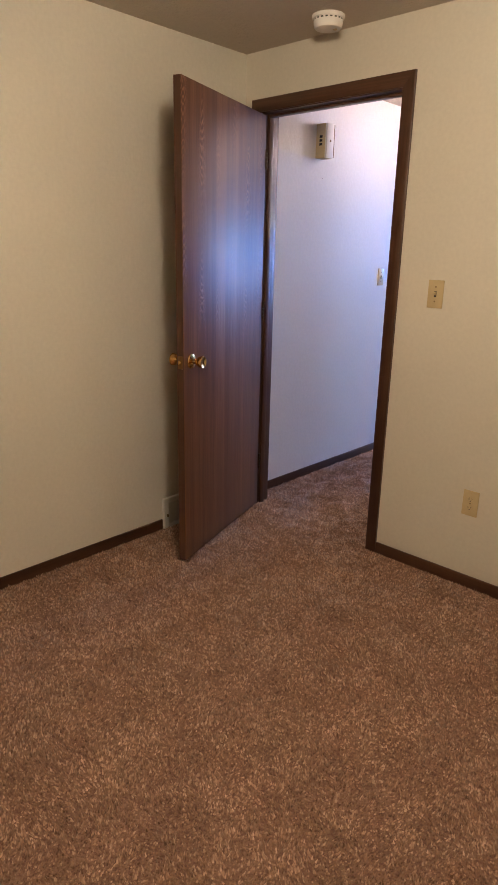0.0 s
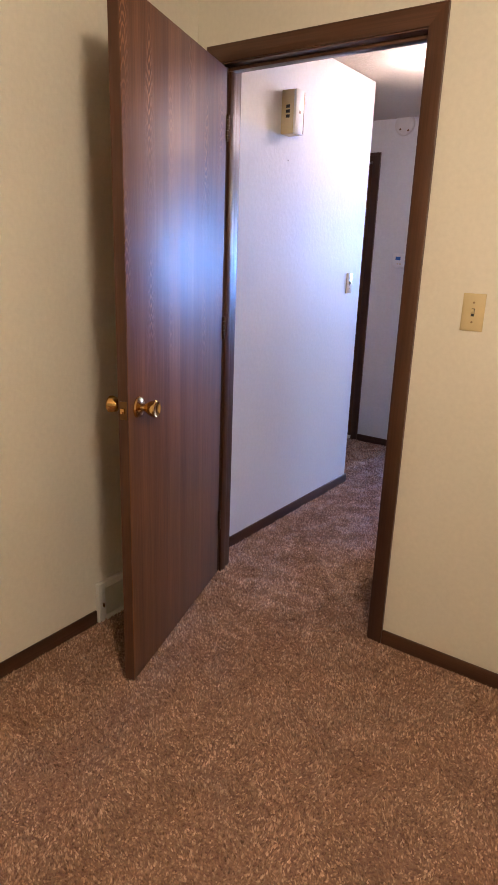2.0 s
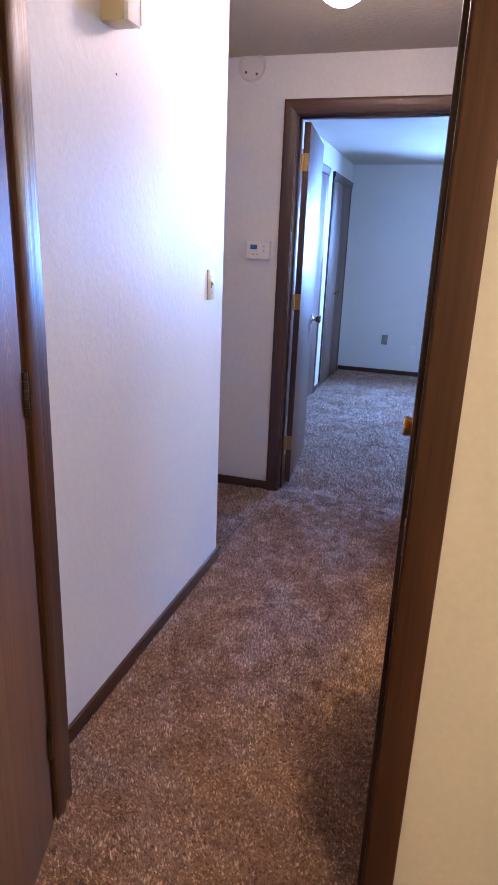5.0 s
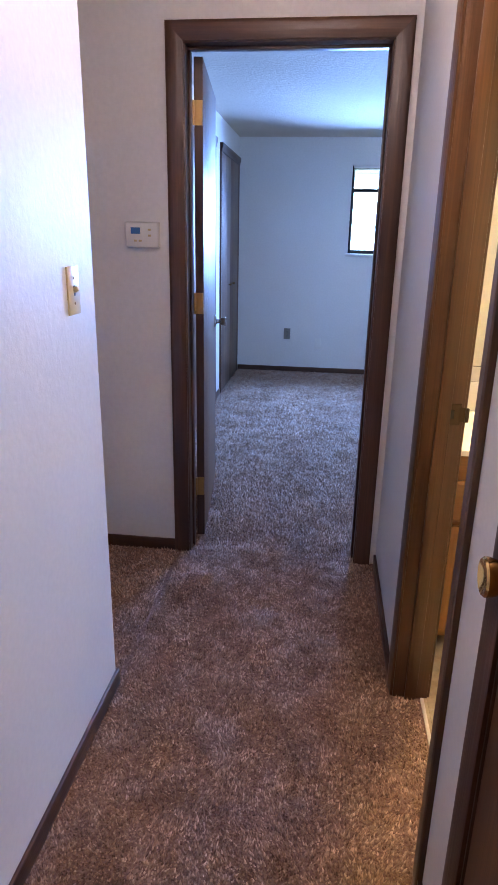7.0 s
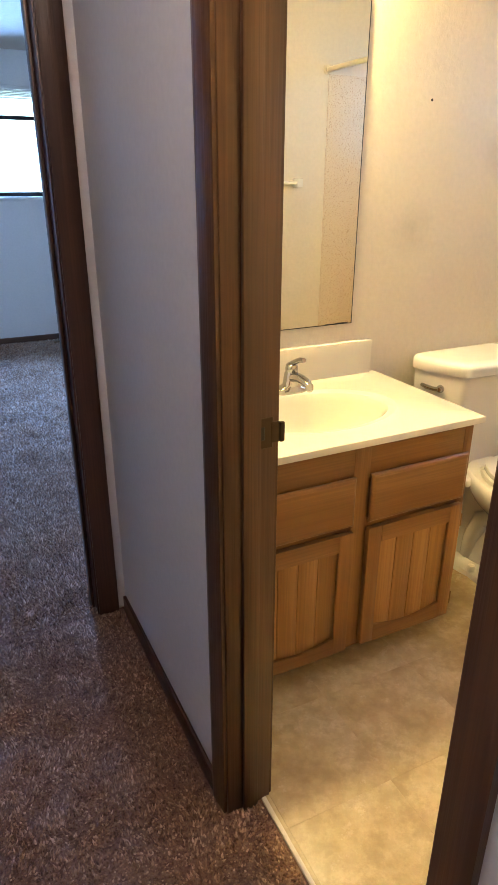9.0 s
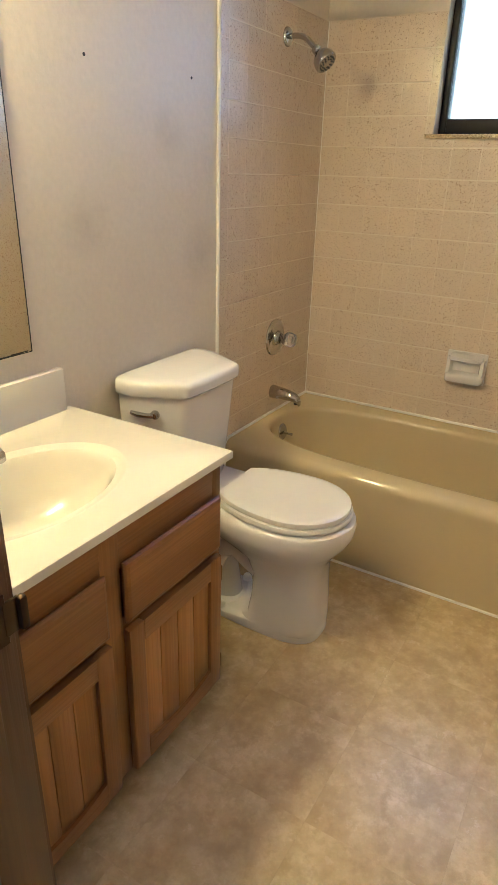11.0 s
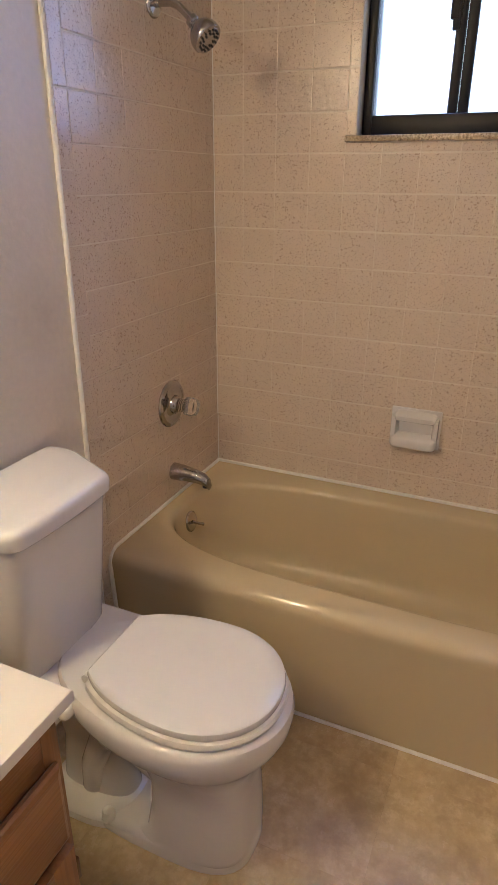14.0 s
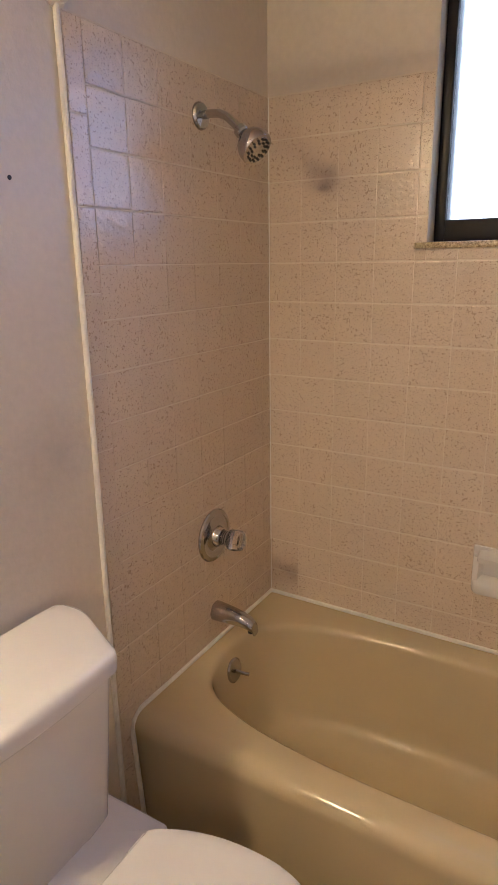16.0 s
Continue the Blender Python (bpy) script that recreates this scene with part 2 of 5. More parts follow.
# ---- plan ----
H = 2.34
LEFT, BED_Y, HALL_Y = -2.55, 2.70, 2.82
CORNER = 4.215
RIGHT, BATH_X = -1.652, -1.545
END_Y, ROOM_Y, FAR_Y = 5.157, 5.28, 9.385
BATH_N, BATH_S, TUB_X, TUB_F = 5.066, 3.546, 0.737, 0.04
DOOR_H = 2.068
BED_A, BED_B = -2.435, -1.66
D2_A, D2_B = -2.504, -1.750
D3_A, D3_B = -3.74, -2.98
BA_A, BA_B = 3.692, 4.287
CL_A, CL_B = 2.95, 3.385
R2L = -2.89
WY0, WY1, WZ0, WZ1 = 3.74, 4.60, 1.50, 2.12
RW0, RW1, RZ0, RZ1 = -1.755, -1.03, 1.25, 2.09


def structure(name, bm, material, label, category="wall"):
    return solid(name, bm, material, label, category, "structure")


def y_wall(name, x0, x1, y0, y1, holes, material, label):
    """A wall that runs along x, with holes (x0, x1, z0, z1)."""
    bm, at = bmesh.new(), x0
    for a, b, c, d in sorted(holes):
        box(bm, at, a, y0, y1, 0, H)
        if c > 0:
            box(bm, a, b, y0, y1, 0, c)
        box(bm, a, b, y0, y1, d, H)
        at = b
    box(bm, at, x1, y0, y1, 0, H)
    return structure(name, bm, material, label)


def x_wall(name, y0, y1, x0, x1, holes, material, label):
    """A wall that runs along y, with holes (y0, y1, z0, z1)."""
    bm, at = bmesh.new(), y0
    for a, b, c, d in sorted(holes):
        box(bm, x0, x1, at, a, 0, H)
        if c > 0:
            box(bm, x0, x1, a, b, 0, c)
        box(bm, x0, x1, a, b, d, H)
        at = b
    box(bm, x0, x1, at, y1, 0, H)
    return structure(name, bm, material, label)


J = 0.018  # jamb thickness
TOP = DOOR_H + J
structure("subfloor", boxes((-4.0, 1.12, -1.4, 9.6, -0.12, -0.012)), GROUT, "grey subfloor under carpet and vinyl", "floor")
x_wall("wall_bedroom_west", -1.4, BED_Y, LEFT - 0.12, LEFT, [], WALL, "cream painted bedroom wall")
y_wall("wall_bedroom_south", LEFT, 1.12, -1.4, -1.28, [], WALL, "cream painted bedroom wall")
x_wall("wall_bedroom_east", -1.28, BED_Y, 1.0, 1.12, [], WALL, "cream painted bedroom wall")
y_wall("wall_bedroom_north", LEFT - 0.12, 1.12, BED_Y, HALL_Y, [(BED_A - J, BED_B + J, 0, TOP)], WALL, "cream painted wall around the bedroom door")
x_wall("wall_hall_west", HALL_Y, CORNER, LEFT - 0.12, LEFT, [], WALL_WHITE, "white painted hall wall ending at a corner")
y_wall("wall_passage_south", -4.0, LEFT - 0.12, CORNER - 0.12, CORNER, [], WALL_WHITE, "white painted side passage wall")
x_wall("wall_passage_west", CORNER, END_Y, -4.0, -3.88, [], WALL_WHITE, "white painted side passage end wall")
x_wall("wall_hall_east", HALL_Y, END_Y, RIGHT, BATH_X, [(CL_A - J, CL_B + J, 0, TOP), (BA_A - J, BA_B + J, 0, TOP)], WALL_WHITE, "white painted hall wall with closet and bathroom doors")
x_wall("wall_closet_back", HALL_Y, BATH_S - 0.12, -1.0, -0.9, [], WALL_WHITE, "plain closet back wall")
y_wall("wall_hall_north", -4.0, BATH_X, END_Y, ROOM_Y, [(D3_A - J, D3_B + J, 0, TOP), (D2_A - J, D2_B + J, 0, TOP)], WALL_WHITE, "white painted wall at the end of the hall")
y_wall("wall_bath_north", BATH_X, 0.86, BATH_N, ROOM_Y, [], WALL_BATH, "cream painted bathroom wall with stained and patched spots")
y_wall("wall_bath_south", BATH_X, 0.86, BATH_S - 0.12, BATH_S, [], WALL_BATH, "cream painted bathroom wall")
x_wall("wall_bath_east", BATH_S, BATH_N, TUB_X + 0.008, 0.86, [(WY0, WY1, WZ0, WZ1)], WALL_BATH, "cream painted wall around the bathroom window")
y_wall("wall_room_north", R2L - 0.12, 1.12, FAR_Y, FAR_Y + 0.14, [(RW0, RW1, RZ0, RZ1)], WALL_WHITE, "white painted far wall with a window")
x_wall("wall_room_west", ROOM_Y, FAR_Y, R2L - 0.12, R2L, [], WALL_WHITE, "white painted bedroom wall with closet doors")
x_wall("wall_room_east", ROOM_Y, FAR_Y, 1.0, 1.12, [(6.95, 8.25, 0.9, 2.1)], WALL_WHITE, "white painted bedroom wall")
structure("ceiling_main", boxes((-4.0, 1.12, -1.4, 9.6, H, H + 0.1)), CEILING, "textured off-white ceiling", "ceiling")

# ---- carpet ----
def carpet_material(name):
    m = Nodes(name, 0.95)
    geo = m.add("ShaderNodeNewGeometry")
    col = m.ramp(geo.outputs["Random Per Island"], [(0.0, (0.36, 0.205, 0.134)), (0.4, (0.50, 0.297, 0.200)), (0.8, (0.66, 0.425, 0.30)), (1.0, (0.84, 0.60, 0.45))])
    clump = m.ramp(m.noise(26, 5, 0.65), [(0.34, (0.70, 0.66, 0.63)), (0.62, grey(1.0))])
    lane = m.ramp(m.noise(6, 4, 0.6), [(0.36, (0.72, 0.68, 0.65)), (0.62, grey(1.0))])
    knot = m.ramp(m.noise(66, 4, 0.65), [(0.42, (0.42, 0.37, 0.33)), (0.55, grey(1.0))])
    m.colour(m.mix(1.0, m.mix(1.0, m.mix(1.0, col, knot, "MULTIPLY"), clump, "MULTIPLY"), lane, "MULTIPLY"))
    m.bsdf.inputs["Sheen Weight"].default_value = 0.35
    return m.mat


def carpet_back(name):
    m = Nodes(name, 0.95)
    col = m.ramp(m.noise(110, 4, 0.7), [(0.3, (0.13, 0.064, 0.046)), (0.5, (0.28, 0.155, 0.113)), (0.7, (0.42, 0.27, 0.20))])
    lane = m.ramp(m.noise(7, 4, 0.6), [(0.3, grey(0.72)), (0.7, grey(1.0))])
    m.colour(m.mix(1.0, col, lane, "MULTIPLY"))
    m.bump((m.noise(90, 4, 0.7), 0.012))
    return m.mat


CARPET, PILE = carpet_back("carpet_backing"), carpet_material("carpet_pile")
structure("floor_bedroom", boxes((LEFT, 1.0, -1.28, BED_Y, -0.012, -0.004)), CARPET, "brown twist-pile bedroom carpet", "floor")
structure("floor_hall", boxes((LEFT, RIGHT, HALL_Y, END_Y, -0.012, -0.004), (BED_A, BED_B, BED_Y, HALL_Y, -0.012, -0.004), (-3.88, LEFT, CORNER, END_Y, -0.012, -0.004), (D2_A, D2_B, END_Y, ROOM_Y, -0.012, -0.004), (RIGHT, RIGHT + 0.09, BA_A, BA_B, -0.012, -0.004)), CARPET, "brown twist-pile hall carpet", "floor")
structure("floor_room", boxes((R2L, 1.0, ROOM_Y, FAR_Y, -0.012, -0.004)), CARPET, "brown twist-pile carpet of the far room", "floor")


def pile(name, areas, label, seed, lively=1.0):
    """Tufts of yarn: each a leaning, twisted four-sided shard, all in one mesh."""
    rng = np.random.default_rng(seed)
    places, sizes = [], []
    for x0, x1, y0, y1, gap in areas:
        nx, ny = int((x1 - x0) / gap), int((y1 - y0) / gap)
        gx, gy = np.meshgrid(np.arange(nx), np.arange(ny))
        p = np.stack([gx.ravel(), gy.ravel()], 1) + rng.uniform(0.0, 1.0, (nx * ny, 2))
        places.append(p * gap + (x0, y0))
        sizes.append(np.full(len(p), gap))
    p, g = np.concatenate(places), np.concatenate(sizes)
    n = len(p)
    def smooth(step):
        grid = rng.normal(0, 1, (260, 260, 2))
        q = (p - p.min(0)) / step
        i = np.floor(q).astype(int) % 258
        f = (q - np.floor(q))[:, :, None] * np.ones(2)
        fx, fy = f[:, 0], f[:, 1]
        a, b_, c, d_ = grid[i[:, 0], i[:, 1]], grid[i[:, 0] + 1, i[:, 1]], grid[i[:, 0], i[:, 1] + 1], grid[i[:, 0] + 1, i[:, 1] + 1]
        return (a * (1 - fx) + b_ * fx) * (1 - fy) + (c * (1 - fx) + d_ * fx) * fy

    flow = 1.1 * lively * smooth(0.035) + 0.7 * lively * smooth(0.14) + rng.normal(0, 0.55, (n, 2))
    ang = np.arctan2(flow[:, 1], flow[:, 0])
    rise = 1.0 + 0.34 * lively * smooth(0.022)[:, 0]
    lean = rng.uniform(0.3, 1.2, n) * g
    tall = np.clip(rise, 0.35, 1.7) * rng.uniform(0.75, 1.25, n) * np.minimum(g * 1.25, 0.012)
    d = np.stack([np.cos(ang), np.sin(ang)], 1)
    s = np.stack([-d[:, 1], d[:, 0]], 1)
    w = (g * rng.uniform(0.46, 0.70, n))[:, None]
    z0 = np.full(n, -0.007)
    co = np.empty((n, 5, 3))
    for k, (u, v) in enumerate(((-1, 0), (0, -1), (1, 0), (0, 1))):
        co[:, k, :2], co[:, k, 2] = p + u * d * w + v * s * w, z0
    co[:, 4, :2], co[:, 4, 2] = p + d * lean[:, None], tall - 0.004
    base = (np.arange(n) * 5)[:, None]
    tri = (base[:, :, None] + np.array([[0, 1, 4], [1, 2, 4], [2, 3, 4], [3, 0, 4]])[None]).reshape(-1)
    data = bpy.data.meshes.new(name)
    data.vertices.add(n * 5)
    data.vertices.foreach_set("co", co.reshape(-1))
    m = len(tri) // 3
    data.loops.add(m * 3)
    data.loops.foreach_set("vertex_index", tri.astype(np.int32))
    data.polygons.add(m)
    data.polygons.foreach_set("loop_start", np.arange(m, dtype=np.int32) * 3)
    data.polygons.foreach_set("use_smooth", np.ones(m, dtype=bool))
    data.update(calc_edges=True)
    data.materials.append(PILE)
    return tagged(new(name, data), label, "carpet", kind="stuff")


pile("bedroom_carpet_pile", [(LEFT + 0.012, 0.35, 0.55, BED_Y - 0.012, 0.0073)], "brown flecked twist-pile carpet tufts", 3)
pile("hall_carpet_pile", [(LEFT + 0.012, RIGHT - 0.012, HALL_Y, END_Y - 0.012, 0.0073), (BED_A, BED_B, BED_Y - 0.01, HALL_Y, 0.0073), (-3.0, LEFT, CORNER + 0.012, END_Y - 0.012, 0.0084),
    (D2_A, D2_B, END_Y, ROOM_Y, 0.0095), (RIGHT - 0.012, RIGHT + 0.088, BA_A + 0.002, BA_B - 0.002, 0.0084)], "brown flecked twist-pile hall carpet tufts", 4)
pile("room_carpet_pile", [(R2L + 0.012, -0.9, ROOM_Y, 7.0, 0.0098), (R2L + 0.012, -0.4, 7.0, FAR_Y - 0.012, 0.0115)], "brown flecked twist-pile carpet tufts", 5, 0.35)

# ---- trim ----


def trim_run(name, x0, x1, y0, y1, label="dark-stained wooden baseboard"):
    long_x = (x1 - x0) > (y1 - y0)
    return solid(name, boxes((x0, x1, y0, y1, -0.01, 0.052), bevel=0.003), DARK_WOOD_X if long_x else DARK_WOOD_Y, label, "baseboard", "structure", True)


B = 0.011
trim_run("baseboard_bedroom_west", LEFT, LEFT + B, -1.28, 2.108)
trim_run("baseboard_bedroom_west_end", LEFT, LEFT + B, 2.415, BED_Y - 0.012)
trim_run("baseboard_bedroom_north", BED_B + 0.063, 1.0, BED_Y - B, BED_Y)
trim_run("baseboard_bedroom_south", LEFT + B, 1.0, -1.28, -1.28 + B)
trim_run("baseboard_hall_west", LEFT, LEFT + B, HALL_Y, CORNER + B)
trim_run("baseboard_passage", -3.88, LEFT, CORNER, CORNER + B)
trim_run("baseboard_hall_north", D3_B + 0.063, D2_A - 0.072, END_Y - B, END_Y)
trim_run("baseboard_hall_east", RIGHT - B, RIGHT, BA_B + 0.076, END_Y - 0.014)
trim_run("baseboard_hall_east_near", RIGHT - B, RIGHT, CL_B + 0.063, BA_A - 0.063)
trim_run("baseboard_room_north", R2L + B, 1.0, FAR_Y - B, FAR_Y)
trim_run("baseboard_room_west", R2L, R2L + B, 9.325, FAR_Y - B)
trim_run("baseboard_room_west_mid", R2L, R2L + B, 7.965, 8.205)


def bar(bm, a, b, inner, out, wide, thick):
    """A casing board from a to b: a shallow moulded section, thin at the opening and thick outside."""
    a, b, inner, out = Vector(a), Vector(b), Vector(inner), Vector(out)
    sec = ((0, 0), (0, 0.55), (0.06, 0.70), (0.32, 0.72), (0.42, 0.86), (0.80, 1.0), (0.95, 1.0), (1.0, 0.85), (1.0, 0))
    return loft(bm, [[p - inner * (wide * u) + out * (thick * v) for u, v in sec] for p in (a, b)])


def door_frame(name, label, along, a, b, face, back, faces=(1, 1), wide=0.057, proud=0.014, wood=None, wood_y=None):
    """Jambs, stops and casings round an opening from a to b; along: the axis that the wall runs on; face and back: its two sides."""
    fr = tagged(new(name), label, "door frame", kind="structure")
    P = (lambda u, v, z: (u, v, z)) if along == "x" else (lambda u, v, z: (v, u, z))
    wood = wood or DARK_WOOD
    wood_across = wood_y or (DARK_WOOD_X if along == "x" else DARK_WOOD_Y)

    def slab(u0, u1, v0, v1, z0, z1, bevel=0.002):
        (x0, y0, _), (x1, y1, _) = P(u0, v0, 0), P(u1, v1, 0)
        return boxes((min(x0, x1), max(x0, x1), min(y0, y1), max(y0, y1), z0, z1), bevel=bevel)

    lo, hi = min(face, back), max(face, back)
    part("side_jamb", slab(a - J + 0.001, a, lo - 0.001, hi + 0.001, -0.008, DOOR_H), wood, fr)
    part("side_jamb", slab(b, b + J - 0.001, lo - 0.001, hi + 0.001, -0.008, DOOR_H), wood, fr)
    part("head_jamb", slab(a - J + 0.001, b + J - 0.001, lo - 0.001, hi + 0.001, DOOR_H + 0.0005, TOP - 0.001), wood_across, fr)
    mid = (lo + hi) / 2
    part("door_stop", slab(a + 0.0005, a + 0.011, mid - 0.018, mid + 0.018, -0.008, DOOR_H - 0.012), wood, fr)
    part("door_stop", slab(b - 0.011, b - 0.0005, mid - 0.018, mid + 0.018, -0.008, DOOR_H - 0.012), wood, fr)
    part("door_stop", slab(a + 0.0005, b - 0.0005, mid - 0.018, mid + 0.018, DOOR_H - 0.0115, DOOR_H - 0.0005), wood_across, fr)
    for side, on in zip((face, back), faces):
        if not on:
            continue
        out = Vector(P(0, 1 if side == hi else -1, 0))
        v = side
        r = 0.005
        ia, ib, it = a - r, b + r, DOOR_H + r
        for u, sgn in ((ia, 1), (ib, -1)):
            bm = bmesh.new()
            bar(bm, P(u, v, -0.008), P(u, v, it), P(sgn, 0, 0), out, wide, proud)
            # mitred top
            for vert in bm.verts:
                if vert.co.z > it - 1e-4:
                    off = abs((vert.co - Vector(P(u, v, vert.co.z))).dot(Vector(P(1, 0, 0))))
                    vert.co.z = it + off
            part("side_casing", bm, wood, fr)
        bm = bmesh.new()
        bar(bm, P(ia, v, it), P(ib, v, it), (0, 0, -1), out, wide, proud)
        for vert in bm.verts:
            u = vert.co.x if along == "x" else vert.co.y
            off = vert.co.z - it
            if abs(u - ia) < 1e-4:
                u -= off
            else:
                u += off
            if along == "x":
                vert.co.x = u
            else:
                vert.co.y = u
        part("head_casing", bm, wood_across, fr)
    return fr


f1 = door_frame("door_1", "dark-stained wooden bedroom door frame", "x", BED_A, BED_B, BED_Y, HALL_Y)
f2 = door_frame("door_2", "dark-stained wooden frame at the hall's end", "x", D2_A, D2_B, END_Y, ROOM_Y, wide=0.066)
f3 = door_frame("door_3", "dark-stained wooden frame in the side passage", "x", D3_A, D3_B, END_Y, ROOM_Y, (1, 0))
f4 = door_frame("door_4", "dark-stained wooden bathroom door frame", "y", BA_A, BA_B, RIGHT, BATH_X, wide=0.060, wood=LIT_WOOD, wood_y=LIT_WOOD_Y)
f5 = door_frame("door_5", "dark-stained wooden linen closet door frame", "y", CL_A, CL_B, RIGHT, BATH_X, (1, 0))


def plate(bm, m, w, h, t=0.003):
    box(bm, -w / 2, w / 2, -h / 2, h / 2, 0, t, 0.0012, 1)
    bmesh.ops.transform(bm, matrix=m, verts=bm.verts)
    return bm


# strike plates in the jambs
bm = plate(bmesh.new(), Matrix.Translation((BATH_X - 0.030, BA_B, 0.945)) @ pose(0, 0, 0, 90, 0, 0), 0.045, 0.06)
st = part("strike_plate", bm, DARK_METAL, f4, "tarnished strike plate")
part("latch_hole", plate(bmesh.new(), Matrix.Translation((BATH_X - 0.033, BA_B - 0.002, 0.945)) @ pose(0, 0, 0, 90, 0, 0), 0.016, 0.026, 0.0025), BLACK, st)
bm = bmesh.new()
box(bm, BATH_X - 0.012, BATH_X + 0.008, BA_B - 0.004, BA_B - 0.0005, 0.925, 0.965, 0.001)
box(bm, BATH_X + 0.004, BATH_X + 0.014, BA_B - 0.010, BA_B - 0.0005, 0.925, 0.965, 0.003)
part("strike_lip", bm, DARK_METAL, f4)
part("strike_plate", plate(bmesh.new(), Matrix.Translation((BED_B, BED_Y + 0.022, 0.945)) @ pose(0, 0, 0, 0, -90, 0), 0.06, 0.03), AGED_BRASS, f1, "dark aged strike plate")

# ---- doors ----


def knob(parent, m, material, label="polished brass door knob"):
    bm = bmesh.new()
    lathe(bm, [(0.033, 0), (0.033, 0.003), (0.030, 0.007), (0.018, 0.010), (0.012, 0.013), (0.011, 0.024), (0.014, 0.028), (0.022, 0.040), (0.0265, 0.054), (0.0265, 0.060), (0.024, 0.063), (0.013, 0.0585), (0.0, 0.0565)], m, 28)
    bmesh.ops.remove_doubles(bm, verts=bm.verts, dist=1e-6)
    k = part("door_knob", bm, material, parent, label)
    return k


def hinge(parent, z, material, x=0.0, y=0.0):
    bm = bmesh.new()
    box(bm, x - 0.0015, x + 0.0014, y - 0.034, y - 0.001, z - 0.045, z + 0.045, 0.0008, 1)
    for i in range(5):
        lathe(bm, [(0.0062, z - 0.045 + i * 0.0181), (0.0062, z - 0.028 + i * 0.0181)], pose(x - 0.004, y + 0.003, 0), 12)
    return part("hinge", bm, material, parent, "worn hinge")


def door(name, place, rz, width, label, knob_metal=BRASS, knob_side=(1, 1), back=0.035, hinges=True, wood=DOOR_WOOD, knob_z=0.955, hinge_metal=AGED_BRASS):
    """A flush door: origin at the hinge, leaf along +x, thickness along -y."""
    d = thing(name, place, label, "door", "interior doors", rz=rz)
    part("slab", boxes((0.003, width, -back, 0, 0.016, 2.056), bevel=0.0015), wood, d)
    part("lock_edge", boxes((width - 0.0005, width + 0.0008, -back + 0.002, -0.002, 0.018, 2.054)), DARK_WOOD, d, "darker raw door edge")
    part("hinge_edge", boxes((0.0015, 0.0035, -back + 0.001, -0.001, 0.018, 2.054)), DARK_WOOD, d, "darker raw door edge")
    kx = width - 0.062
    if knob_side[0]:
        knob(d, pose(kx, 0, knob_z, -90, 0, 0), knob_metal)
    if knob_side[1]:
        knob(d, pose(kx, -back, knob_z, 90, 0, 0), knob_metal)
    part("latch_plate", boxes((width, width + 0.0022, -back / 2 - 0.012, -back / 2 + 0.012, knob_z - 0.028, knob_z + 0.028), bevel=0.0008), AGED_BRASS, d)
    part("latch_bolt", boxes((width, width + 0.010, -back / 2 - 0.006, -back / 2 + 0.006, knob_z - 0.008, knob_z + 0.008), bevel=0.002), BRASS, d)
    if hinges:
        for z in (0.27, 1.12, 1.86):
            hinge(d, z, hinge_metal)
    return d


door("bedroom_door", (-2.414, 2.708, 0), -71.7, 0.812, "open dark brown wood-veneer flush door with brass knobs", hinge_metal=DARK_METAL)
door("far_bedroom_door", (-2.497, 5.284, 0), 96.2, 0.765, "open dark brown flush door into the far bedroom", NICKEL, hinge_metal=plain("worn_brass", (0.42, 0.26, 0.10), 0.4, 0.7, 0.2))
door("passage_door", (D3_A + 0.003, END_Y + 0.062, 0), 0, D3_B - D3_A - 0.006, "closed dark brown flush door in the side passage", BRASS, (0, 1), hinges=False)
door("linen_closet_door", (RIGHT + 0.002, CL_A + 0.003, 0), 90, CL_B - CL_A - 0.006, "closed dark brown linen closet door with a brass knob", BRASS, (1, 0), hinges=False, knob_z=0.985)

# ---- wall plates and small fittings ----


BRASS_DULL = plain("dull_brass", (0.30, 0.21, 0.11), 0.4, 0.6, 0.1)
# white plastic greyed in its colour to give the shadow edge round wall fittings
PLATE_WHITE = plain("shaded_white_plastic", (0.66, 0.62, 0.57), 0.45)


def screw(bm, m, r=0.0035):
    lathe(bm, [(r, 0), (r, 0.0008), (r * 0.6, 0.0016), (0.0005, 0.0018)], m, 10)


def switch(name, place, rz, label, material=IVORY):
    """A toggle switch plate; its face looks along local -y."""
    s = thing(name, place, label, "light switch", "toggle switches", rz=rz)
    part("cover_plate", boxes((-0.035, 0.035, -0.0055, 0, -0.0575, 0.0575), bevel=0.002), material, s)
    part("toggle_slot", boxes((-0.005, 0.005, -0.0062, -0.005, -0.012, 0.012)), BLACK, s)
    bm = boxes((-0.0042, 0.0042, -0.017, -0.004, -0.006, 0.006), bevel=0.0015)
    bmesh.ops.rotate(bm, cent=(0, -0.004, 0), matrix=Matrix.Rotation(radians(-28), 3, "X"), verts=bm.verts)
    part("toggle", bm, material, s)
    for z in (-0.030, 0.030):
        bm = bmesh.new()
        screw(bm, pose(0, -0.0055, z, 90, 0, 0))
        part("screw", bm, BRASS_DULL, s, "dull brass screw")
    return s


